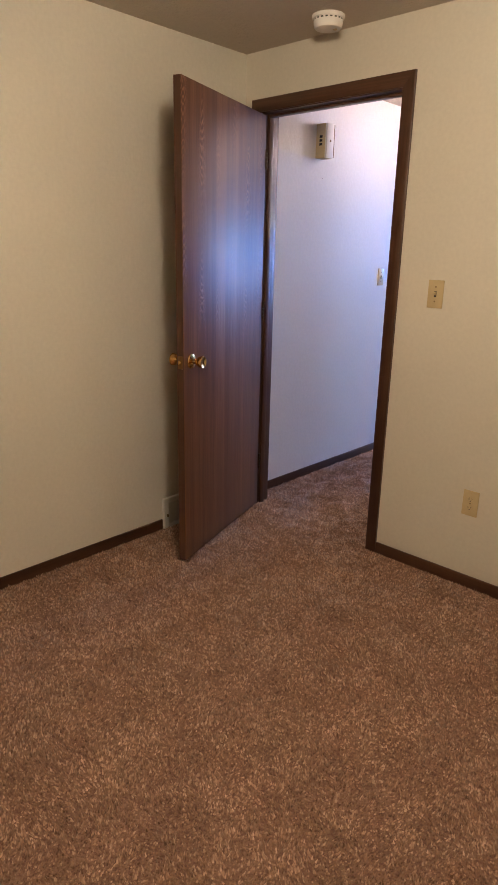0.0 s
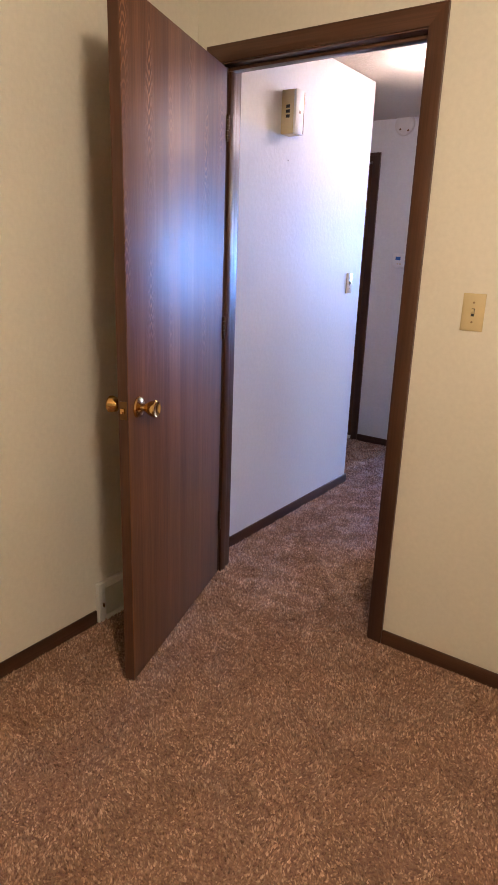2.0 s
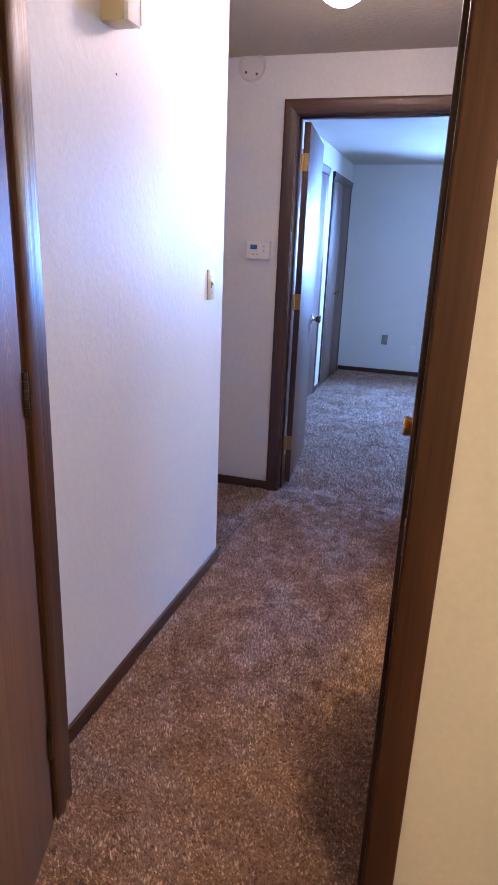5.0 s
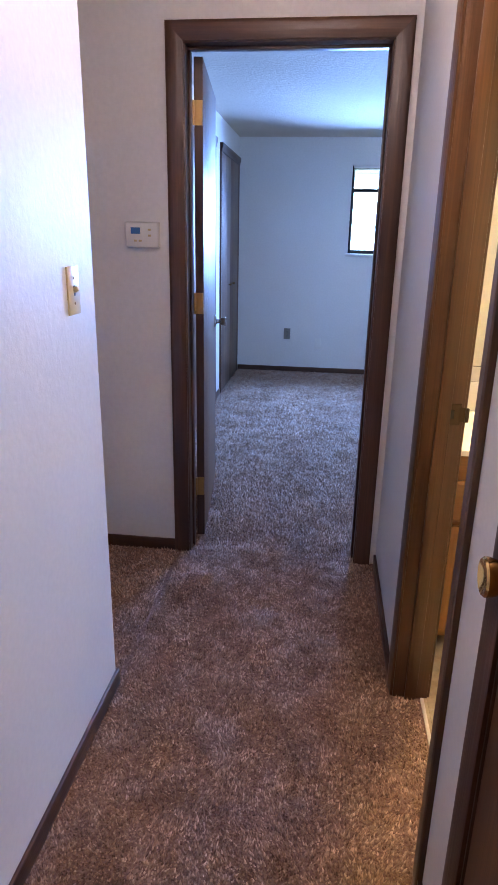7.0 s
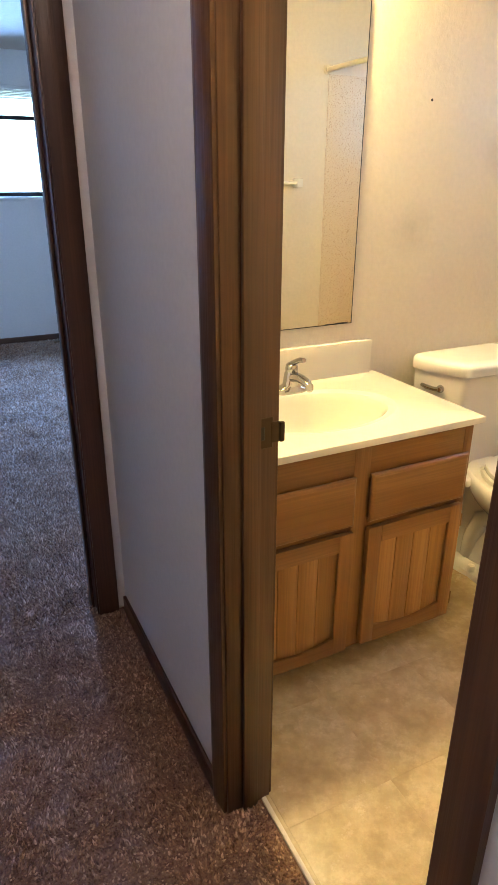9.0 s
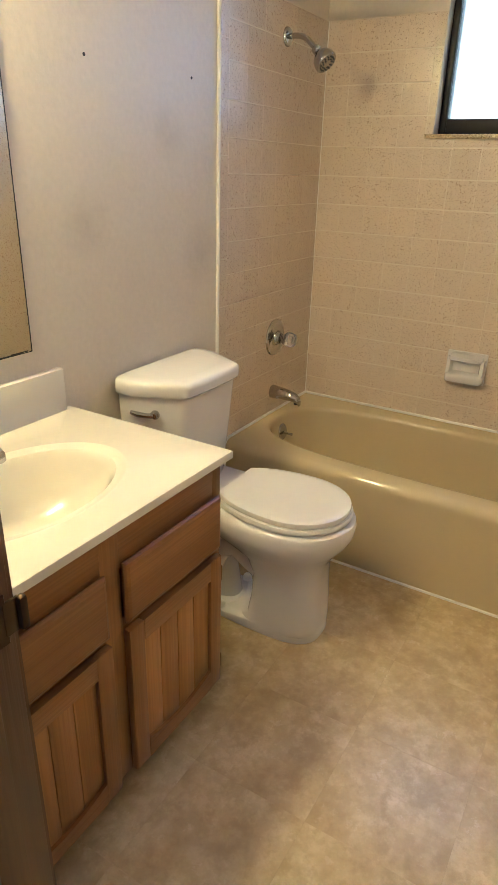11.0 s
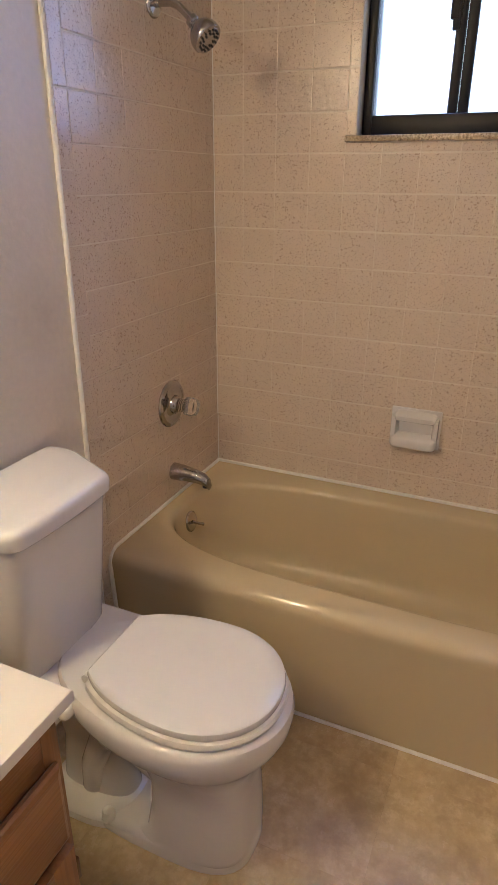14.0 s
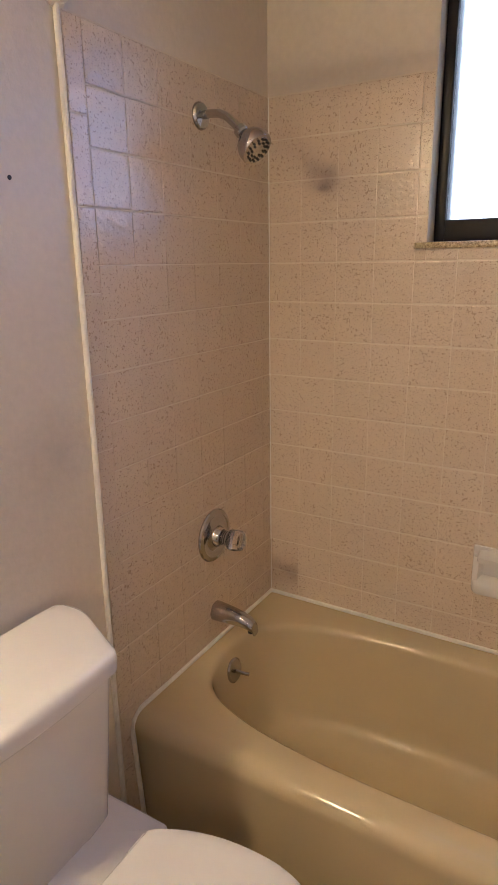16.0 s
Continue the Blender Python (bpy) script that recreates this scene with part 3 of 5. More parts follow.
def outlet(name, place, rz, label, material=IVORY):
    s = thing(name, place, label, "outlet", "wall outlets", rz=rz)
    part("cover_plate", boxes((-0.035, 0.035, -0.0055, 0, -0.0575, 0.0575), bevel=0.002), material, s)
    for z in (-0.0195, 0.0195):
        bm = bmesh.new()
        lathe(bm, [(0.0165, 0), (0.0165, 0.0015), (0.0155, 0.0022), (0.0, 0.0023)], pose(0, -0.0050, z, 90, 0, 0), 20)
        face = part("socket", bm, material, s)
        part("slot", boxes((-0.0075, -0.0055, -0.0078, -0.0070, z - 0.0015, z + 0.0065)), BLACK, face)
        part("slot", boxes((0.0055, 0.0075, -0.0078, -0.0070, z - 0.0005, z + 0.0055)), BLACK, face)
        part("slot", boxes((-0.002, 0.002, -0.0078, -0.0070, z - 0.010, z - 0.006)), BLACK, face)
    bm = bmesh.new()
    screw(bm, pose(0, -0.0055, 0, 90, 0, 0))
    part("screw", bm, BRASS_DULL, s, "dull brass screw")
    return s


switch("bedroom_light_switch", (-1.418, BED_Y, 1.262), 0, "ivory toggle light switch on the cream wall")
outlet("bedroom_outlet", (-1.152, BED_Y, 0.390), 0, "ivory double outlet low on the cream wall")
switch("hall_light_switch", (LEFT, 4.070, 1.266), 90, "ivory toggle light switch on the hall wall")
outlet("far_room_outlet", (-2.347, FAR_Y, 0.408), 0, "grey double outlet on the far white wall", plain("grey_plastic", (0.22, 0.20, 0.18), 0.4))
pl = thing("blank_wall_plate", (-2.01, FAR_Y, 0.31), "white blank cover plate on the far wall", "wall plate")
part("cover_plate", boxes((-0.035, 0.035, -0.005, 0, -0.0575, 0.0575), bevel=0.002), WHITE_PLASTIC, pl)

chime = thing("door_chime", (LEFT, 3.315, 2.024), "ivory plastic door chime box with side slots", "door chime")
part("body", boxes((0, 0.064, -0.036, 0.036, -0.090, 0.090), bevel=0.004), IVORY, chime)
cover = part("front_cover", boxes((0.0635, 0.077, -0.034, 0.037, -0.090, 0.090), bevel=0.003), WHITE_PLASTIC, chime, "lighter front cover")
part("trim_line", boxes((0.0765, 0.0782, 0.030, 0.034, -0.085, 0.085)), AGED_BRASS, cover, "thin brass edge line")
part("emblem", boxes((0.0765, 0.0780, -0.005, 0.005, -0.006, 0.006), bevel=0.0005), AGED_BRASS, cover)
for z in (0.022, 0.002, -0.018):
    part("sound_slot", boxes((0.026, 0.046, -0.0368, -0.034, z - 0.0065, z + 0.0065)), BLACK, chime)

bm = bmesh.new()
lathe(bm, [(0.0030, 0), (0.0028, 0.001), (0.0005, 0.0012)], pose(LEFT, 3.355, 1.835, 0, 90, 0), 10)
solid("nail_hole", bm, BLACK, "tiny dark nail hole below the door chime", "nail hole")

reg = thing("wall_register", (LEFT, 2.262, 0), "white metal heating register at floor level", "register")
part("frame", boxes((0, 0.020, -0.150, -0.118, -0.005, 0.165), (0, 0.020, 0.118, 0.150, -0.005, 0.165), (0, 0.020, -0.118, 0.118, 0.138, 0.165), (0, 0.020, -0.118, 0.118, -0.005, 0.022), bevel=0.002), WHITE_PLASTIC, reg)
part("dark_duct", boxes((0.0005, 0.003, -0.118, 0.118, 0.022, 0.138)), BLACK, reg)
for i in range(9):
    bm = boxes((0.004, 0.019, -0.118, 0.118, 0.0, 0.0014))
    bmesh.ops.rotate(bm, cent=(0.011, 0, 0), matrix=Matrix.Rotation(radians(38), 3, "Y"), verts=bm.verts)
    bmesh.ops.translate(bm, vec=(0, 0, 0.029 + i * 0.0128), verts=bm.verts)
    part("louver", bm, WHITE_PLASTIC, reg)
part("damper_lever", boxes((0.018, 0.027, -0.132, -0.127, 0.062, 0.078), bevel=0.001), AGED_BRASS, reg)


def smoke_detector(name, place, m, label, r=0.066):
    d = thing(name, place, label, "smoke detector")
    d.matrix_world = m
    bm = bmesh.new()
    lathe(bm, [(r, 0), (r, 0.010), (r * 0.97, 0.013)], None, 40)
    part("base_ring", bm, WHITE_PLASTIC, d)
    bm = bmesh.new()
    lathe(bm, [(r * 0.90, 0.012), (r * 0.90, 0.028), (r * 0.86, 0.042), (r * 0.78, 0.048), (r * 0.40, 0.050), (0.001, 0.050)], None, 40)
    part("cover", bm, WHITE_PLASTIC, d)
    for i in range(20):
        a = 2 * math.pi * i / 20
        bm = boxes((r * 0.885, r * 0.905, -0.0045, 0.0045, 0.0155, 0.0205))
        bmesh.ops.rotate(bm, cent=(0, 0, 0), matrix=Matrix.Rotation(a, 3, "Z"), verts=bm.verts)
        part("vent_slot", bm, BLACK, d)
    bm = bmesh.new()
    lathe(bm, [(0.008, 0.049), (0.008, 0.0522), (0.006, 0.0528), (0.0005, 0.0528)], pose(r * 0.45, 0, 0), 16)
    part("test_button", bm, IVORY, d)
    return d


smoke_detector("ceiling_smoke_detector", (0, 0, 0), pose(-1.925, 2.525, H, 180, 0, 30), "white round smoke detector on the bedroom ceiling")
det = thing("round_alarm_base", (-2.761, END_Y, 2.297), "white round alarm base plate high on the hall wall", "alarm base")
bm = bmesh.new()
lathe(bm, [(0.072, 0), (0.072, 0.012), (0.069, 0.016), (0.058, 0.017), (0.055, 0.013), (0.001, 0.013)], pose(0, 0, 0, 90, 0, 0), 40)
part("ring", bm, PLATE_WHITE, det)
for a, b in ((0.02, 0.052), (-0.028, -0.03), (0.03, -0.04)):
    bm = bmesh.new()
    screw(bm, pose(a, -0.013, b, 90, 0, 0), 0.007)
    part("mounting_screw", bm, AGED_BRASS, det)

th = thing("thermostat", (-2.681, END_Y, 1.397), "white digital thermostat with a small blue display", "thermostat")
part("wall_plate", boxes((-0.069, 0.069, -0.007, 0, -0.050, 0.050), bevel=0.003), PLATE_WHITE, th)
part("body", boxes((-0.067, 0.067, -0.030, -0.006, -0.048, 0.048), bevel=0.006), WHITE_PLASTIC, th)
part("display", boxes((-0.044, -0.006, -0.0312, -0.029, 0.004, 0.028), bevel=0.0005), plain("lcd_blue", (0.06, 0.16, 0.42), 0.2), th, "blue-grey lcd display")
for x, z in ((0.032, 0.020), (0.032, -0.002), (-0.026, -0.022), (-0.006, -0.022)):
    part("button", boxes((x - 0.006, x + 0.006, -0.0325, -0.029, z - 0.004, z + 0.004), bevel=0.001), IVORY, th)

hl = thing("hall_ceiling_light", (-2.08, 3.945, H), "lit white glass globe ceiling light with a bronze collar", "ceiling light")
bm = bmesh.new()
lathe(bm, [(0.070, 0), (0.072, -0.008), (0.066, -0.016), (0.054, -0.030), (0.050, -0.040), (0.048, -0.052)], None, 36)
part("collar", bm, plain("bronze_metal", (0.10, 0.06, 0.04), 0.35, 0.9), hl, "brushed bronze collar")
bm = bmesh.new()
lathe(bm, [(0.044, -0.046), (0.056, -0.058), (0.073, -0.080), (0.081, -0.106), (0.081, -0.128), (0.073, -0.154), (0.056, -0.176), (0.032, -0.190), (0.001, -0.195)], None, 40)
part("globe", bm, glow("lit_globe", (1.0, 0.77, 0.76), 50.0), hl, "glowing white glass globe")

bl = thing("bedroom_ceiling_light", (-0.72, 1.03, H), "lit white glass globe ceiling light", "ceiling light")
bm = bmesh.new()
lathe(bm, [(0.070, 0), (0.072, -0.008), (0.066, -0.016), (0.030, -0.030), (0.026, -0.130)], None, 32)
part("stem", bm, AGED_BRASS, bl)
bm = bmesh.new()
lathe(bm, [(0.03, -0.125), (0.075, -0.150), (0.105, -0.20), (0.11, -0.24), (0.10, -0.29), (0.06, -0.33), (0.001, -0.345)], None, 32)
part("globe", bm, glow("lit_shade", (1.0, 0.77, 0.54), 132.0), bl, "glowing glass globe")

# ---- far room ----


def closet(name, y0, y1, label, leaves=2, knobs=True):
    """Folding closet doors in a dark casing on the west wall of the far room."""
    c = thing(name, (R2L, y0, 0), label, "closet doors")
    w, hgt = y1 - y0, 2.07
    bm = bmesh.new()
    bar(bm, (0, 0.005, -0.008), (0, 0.005, hgt + 0.06), (0, 1, 0), (1, 0, 0), 0.06, 0.016)
    part("side_casing", bm, DARK_WOOD, c)
    bm = bmesh.new()
    bar(bm, (0, w - 0.005, -0.008), (0, w - 0.005, hgt + 0.06), (0, -1, 0), (1, 0, 0), 0.06, 0.016)
    part("side_casing", bm, DARK_WOOD, c)
    bm = bmesh.new()
    bar(bm, (0, -0.055, hgt), (0, w + 0.055, hgt), (0, 0, -1), (1, 0, 0), 0.07, 0.03)
    part("head_casing", bm, DARK_WOOD_Y, c)
    lw = (w - 0.01) / leaves
    for i in range(leaves):
        a = 0.005 + i * lw
        leaf = part("folding_leaf", boxes((0.001, 0.012, a + 0.0015, a + lw - 0.0015, 0.012, hgt - 0.002), bevel=0.0015), CLOSET_WOOD, c)
        if knobs:
            bm = bmesh.new()
            lathe(bm, [(0.006, 0), (0.006, 0.012), (0.013, 0.020), (0.013, 0.026), (0.009, 0.030), (0.001, 0.031)], pose(0.012, a + (0.10 if i else lw - 0.10), 0.96, 0, 90, 0), 16)
            part("pull_knob", bm, AGED_BRASS, leaf)
    return c


CLOSET_WOOD = timber("closet_veneer", (0.06, 0.032, 0.022), (0.13, 0.072, 0.050), (0.17, 0.098, 0.070), 0.45)
closet("closet_doors", 8.27, 9.26, "dark brown folding closet doors with small knobs", 2)
closet("second_closet_doors", 6.75, 7.90, "dark brown folding closet doors beside the open door", 2)


def sky_card(name, x0, x1, y0, y1, z0, z1, colour, power, label):
    return solid(name, boxes((x0, x1, y0, y1, z0, z1)), glow(name + "_glow", colour, power), label, "backdrop", "structure")


sky_card("backdrop_room_window", -5.0, 3.0, 12.0, 12.05, 0.3, 5.5, (0.50, 0.78, 1.0), 5.0, "bright overcast daylight outside the window")
sky_card("backdrop_bath_window", 2.5, 2.55, 2.0, 6.5, -0.5, 5.0, (0.80, 0.92, 1.0), 3.0, "bright overcast daylight outside the frosted window")

PANE = Nodes("clear_window_glass", 0.02)
PANE.colour((0.95, 0.98, 1.0))
PANE.bsdf.inputs["Transmission Weight"].default_value = 1.0
PANE.bsdf.inputs["IOR"].default_value = 1.05
FROST = Nodes("frosted_window_glass", 0.45)
FROST.colour((0.94, 0.97, 1.0))
FROST.bsdf.inputs["Transmission Weight"].default_value = 1.0
FROST.bsdf.inputs["IOR"].default_value = 1.2
FROST.bump((FROST.noise(160, 3), 0.0015))

w1 = tagged(new("window_1"), "aluminium window with a raised white mini blind", "window", kind="structure")
y = FAR_Y + 0.09
for nm, spec in (("side_frame", (RW0 + 0.001, RW0 + 0.028, y - 0.03, y + 0.03, RZ0, RZ1)), ("side_frame", (RW1 - 0.028, RW1 - 0.001, y - 0.03, y + 0.03, RZ0, RZ1)),
                 ("bottom_frame", (RW0 + 0.028, RW1 - 0.028, y - 0.03, y + 0.03, RZ0 + 0.001, RZ0 + 0.035)), ("top_frame", (RW0 + 0.028, RW1 - 0.028, y - 0.03, y + 0.03, RZ1 - 0.03, RZ1 - 0.001)),
                 ("meeting_rail", (RW0 + 0.028, RW1 - 0.028, y - 0.02, y + 0.02, 1.845, 1.875))):
    part(nm, boxes(spec, bevel=0.003), BRONZE, w1)
for z0, z1 in ((RZ0 + 0.035, 1.845), (1.875, RZ1 - 0.03)):
    pane = part("pane", boxes((RW0 + 0.027, RW1 - 0.027, y - 0.003, y + 0.001, z0 - 0.002, z1 + 0.002)), PANE.mat, w1)
    pane.visible_shadow = False
part("window_sill", boxes((RW0 - 0.025, RW1 + 0.025, FAR_Y - 0.03, FAR_Y + 0.058, RZ0 - 0.028, RZ0 - 0.001), bevel=0.004), WHITE_PLASTIC, w1, "white painted sill")
blind = thing("mini_blind", ((RW0 + RW1) / 2, FAR_Y + 0.022, RZ1), "white mini blind raised to the top of the window", "blind")
bw = (RW1 - RW0) / 2 - 0.012
part("head_rail", boxes((-bw, bw, -0.012, 0.012, -0.028, -0.002), bevel=0.002), WHITE_PLASTIC, blind)
for i in range(14):
    bm = boxes((-bw + 0.003, bw - 0.003, -0.012, 0.012, -0.0006, 0.0006))
    bmesh.ops.rotate(bm, cent=(0, 0, 0), matrix=Matrix.Rotation(radians(6 * math.sin(i * 2.1)), 3, "X"), verts=bm.verts)
    bmesh.ops.translate(bm, vec=(0, 0, -0.034 - i * 0.0036), verts=bm.verts)
    part("slat", bm, WHITE_PLASTIC, blind)
part("bottom_rail", boxes((-bw + 0.003, bw - 0.003, -0.011, 0.011, -0.095, -0.086), bevel=0.002), WHITE_PLASTIC, blind)

vent = thing("floor_register", (-1.02, FAR_Y - 0.11, 0.0), "dark metal floor register in the carpet", "register")
part("frame", boxes((-0.15, 0.15, -0.05, 0.05, -0.004, 0.010), bevel=0.002), AGED_BRASS, vent)
for i in range(10):
    part("louver", boxes((-0.13 + i * 0.027, -0.13 + i * 0.027 + 0.006, -0.04, 0.04, 0.010, 0.012)), BLACK, vent)
# supposed window, never in view: added with its glowing card for more side light
w3 = tagged(new("unseen_window_3"), "unseen side window pane, added to light the far room", "window", kind="structure")
pane = part("pane", boxes((1.05, 1.055, 6.95, 8.25, 0.9, 2.1)), PANE.mat, w3)
pane.visible_shadow = False
sky_card("backdrop_side_fill", 3.0, 3.05, 4.5, 11.0, -1.0, 5.0, (0.30, 0.55, 1.0), 1.5, "glowing card outside the unseen, added side window")

# ---- bathroom: floor and tiles ----
def vinyl():
    m = Nodes("stone_look_vinyl", 0.3)
    info = m.add("ShaderNodeObjectInfo")
    shift = m.add("ShaderNodeVectorMath")
    shift.operation = "MULTIPLY_ADD"
    m.join(info.outputs["Random"], shift.inputs[0])
    shift.inputs[1].default_value = (13, 29, 7)
    m.join(m.add("ShaderNodeNewGeometry").outputs["Position"], shift.inputs[2])
    m.coord = shift.outputs[0]
    big = m.noise(7.0, 7, 0.66)
    fine = m.noise(30, 5, 0.68)
    vein = m.noise(13, 6, 0.72)
    col = m.ramp(big, [(0.30, (0.42, 0.31, 0.17)), (0.44, (0.55, 0.43, 0.255)), (0.56, (0.62, 0.50, 0.31)), (0.70, (0.70, 0.58, 0.39))])
    col = m.mix(m.ramp(vein, [(0.38, grey(0.55)), (0.50, grey(0.0))]), col, (0.40, 0.30, 0.175))
    col = m.mix(m.ramp(fine, [(0.42, grey(0.45)), (0.60, grey(0.0))]), col, (0.43, 0.33, 0.20))
    tint = m.ramp(info.outputs["Random"], [(0.0, grey(0.975)), (1.0, grey(1.0))])
    m.colour(m.mix(1.0, col, tint, "MULTIPLY"))
    m.bump((fine, 0.0007), (m.noise(90, 3), 0.0005))
    m.rough(vein, 0.16, 0.34)
    return m.mat


VINYL = vinyl()
floor_b = structure("floor_bath", boxes((BATH_X, TUB_X, BATH_S, BATH_N, -0.011, -0.0022), (RIGHT + 0.092, BATH_X, BA_A, BA_B, -0.011, -0.0022)), VINYL, "beige stone-look vinyl tile bathroom floor", "floor")


def flat_tile(w, d):
    bm = bmesh.new()
    g = 0.00012
    rings = [[(-w / 2 + q, -d / 2 + q, z), (w / 2 - q, -d / 2 + q, z), (w / 2 - q, d / 2 - q, z), (-w / 2 + q, d / 2 - q, z)] for q, z in ((g, -0.0022), (g, -0.0003), (g + 0.0002, 0.0))]
    loft(bm, rings, (False, True))
    return mesh_of("floor_tile", bm, VINYL)


TS = 0.305
xs = [-0.035 + TS * k for k in range(-6, 3)]
ys = [4.19 + TS * k for k in range(-3, 4)]
made = {}
for a, b in zip(xs, xs[1:]):
    for c, d in zip(ys, ys[1:]):
        x0, x1, y0, y1 = max(a, BATH_X), min(b, 0.09), max(c, BATH_S), min(d, BATH_N)
        if x1 - x0 < 0.01 or y1 - y0 < 0.01:
            continue
        key = (round(x1 - x0, 3), round(y1 - y0, 3))
        if key not in made:
            made[key] = flat_tile(*key)
        ob = new("floor_tile", made[key])
        ob.parent = floor_b
        ob.location = ((x0 + x1) / 2, (y0 + y1) / 2, 0)
ob = new("floor_tile", flat_tile(BATH_X - RIGHT - 0.092, BA_B - BA_A))
ob.parent, ob.location = floor_b, ((BATH_X + RIGHT + 0.092) / 2, (BA_A + BA_B) / 2, 0)
solid("threshold_strip", boxes((RIGHT + 0.086, RIGHT + 0.097, BA_A + 0.001, BA_B - 0.001, -0.008, 0.002), bevel=0.002), GROUT, "thin pale edge strip between carpet and vinyl", "threshold", "structure", True)


def glaze():
    m = Nodes("speckled_glazed_tile", 0.16)
    info = m.add("ShaderNodeObjectInfo")
    shift = m.add("ShaderNodeVectorMath")
    shift.operation = "MULTIPLY_ADD"
    m.join(info.outputs["Random"], shift.inputs[0])
    shift.inputs[1].default_value = (31, 17, 43)
    m.join(m.coord, shift.inputs[2])
    m.coord = shift.outputs[0]
    base = m.mix(m.noise(9, 3), (0.66, 0.55, 0.44), (0.73, 0.62, 0.50))
    tint = m.ramp(info.outputs["Random"], [(0.0, grey(0.965)), (1.0, grey(1.0))])
    base = m.mix(1.0, base, tint, "MULTIPLY")
    spots = m.ramp(m.noise(150, 3, 0.55), [(0.60, grey(0)), (0.645, grey(1))])
    dots = m.ramp(m.noise(330, 2, 0.5), [(0.62, grey(0)), (0.68, grey(1))])
    col = m.mix(m.mix(0.42, spots, (0, 0, 0)), base, (0.30, 0.195, 0.13))
    col = m.mix(m.mix(0.46, dots, (0, 0, 0)), col, (0.26, 0.17, 0.12))
    m.colour(col)
    m.bump((m.noise(60, 3, 0.5), 0.0016), (m.noise(8, 2), 0.003))
    return m.mat


GLAZE = glaze()


def wall_tile(w, h):
    """A cushion-edged tile in the local x-z plane that looks along -y."""
    bm = bmesh.new()
    rings = [[(-w / 2 + p, y, -h / 2 + q), (w / 2 - p, y, -h / 2 + q), (w / 2 - p, y, h / 2 - q), (-w / 2 + p, y, h / 2 - q)] for p, q, y in ((0.0003, 0.0012, 0.0), (0.0003, 0.0012, -0.0050), (0.0009, 0.0024, -0.0059), (0.003, 0.005, -0.0062))]
    loft(bm, rings, (False, True))
    return mesh_of("tile", bm, GLAZE)


T, TOP_Z, RIM = 0.1092, 1.895, 0.402
rows = []
z = TOP_Z
while z > 0.0:
    rows.append((max(z - T, 0.0), z))
    z -= T
tile_meshes = {}
rng = random.Random(7)


def tile_field(parent, start, end, place, rz, keep):
    """Stack-bonded tiles on one wall: cells (u0, u1, z0, z1) from start to end along it."""
    edges = [start + T * k for k in range(int((end - start) / T) + 1)] + [end]
    for u0, u1 in zip(edges, edges[1:]):
        if u1 - u0 < 0.008:
            continue
        for z0, z1 in rows:
            for a, b, c, d in keep(u0, u1, z0, z1):
                if b - a < 0.008 or d - c < 0.008:
                    continue
                key = (round(b - a, 3), round(d - c, 3))
                if key not in tile_meshes:
                    tile_meshes[key] = wall_tile(*key)
                ob = new("tile", tile_meshes[key])
                ob.parent = parent
                jit = rng.uniform(-0.0004, 0.0004)
                ob.matrix_world = place((a + b) / 2, jit, (c + d) / 2) @ pose(0, 0, 0, rng.uniform(-0.12, 0.12), 0, rz + rng.uniform(-0.12, 0.12))


back = tagged(new("tile_panel_back", mesh_of("tile_panel_back", boxes((TUB_X + 0.0009, TUB_X + 0.0078, BATH_S, WY0, 0.36, TOP_Z + 0.002), (TUB_X + 0.0009, TUB_X + 0.0078, WY1, BATH_N, 0.36, TOP_Z + 0.002), (TUB_X + 0.0009, TUB_X + 0.0078, WY0, WY1, 0.36, WZ0)), GROUT)), "speckled beige glazed square wall tiles above the tub", "tile surround", kind="structure")
ends = tagged(new("tile_panel_shower", mesh_of("tile_panel_shower", boxes((-0.012, TUB_X, BATH_N - 0.0054, BATH_N - 0.0002, 0.0, TOP_Z + 0.002)), GROUT)), "speckled beige glazed square tiles behind the shower", "tile surround", kind="structure")


def keep_back(u0, u1, z0, z1):
    # u runs from the corner towards the south: y = BATH_N - u
    y1, y0 = BATH_N - u0, BATH_N - u1
    if z1 <= RIM - 0.01:
        return []
    z0 = max(z0, RIM - 0.02)
    if z1 <= WZ0 + 0.012 or y0 >= WY1 - 0.002 or y1 <= WY0:
        return [(u0, u1, z0, z1)]
    out = []
    if y1 > WY1 > y0:
        out.append((u0, BATH_N - WY1, z0, z1))
        if z0 < WZ0 - 0.012:
            out.append((BATH_N - WY1, u1, z0, WZ0 - 0.012))
    elif z0 < WZ0 - 0.012:
        out.append((u0, u1, z0, WZ0 - 0.012))
    return out


def keep_end(u0, u1, z0, z1):
    if u0 >= TUB_F + 0.02 or z1 > RIM:
        z0 = max(z0, RIM - 0.02) if u0 > TUB_F - 0.02 else z0
        return [(u0, u1, z0, z1)] if z1 > z0 + 0.01 else []
    return [(u0, u1, z0, z1)]


tile_field(back, 0.0, BATH_N - BATH_S, lambda u, j, z: pose(TUB_X + 0.0064 + j, BATH_N - u, z), -90, keep_back)
tile_field(ends, 0.034, TUB_X, lambda u, j, z: pose(u, BATH_N - 0.0002 + j, z), 0, lambda a, b, c, d: keep_end(a, b, c, d))
long_tile, z = wall_tile(0.046, 1.5 * T), TOP_Z
while z > 0.05:
    ob = new("tile", long_tile if z > 1.5 * T else wall_tile(0.046, z))
    ob.parent, ob.location = ends, (0.011, BATH_N - 0.0003, z - 0.75 * T if z > 1.5 * T else z / 2)
    z -= 1.5 * T
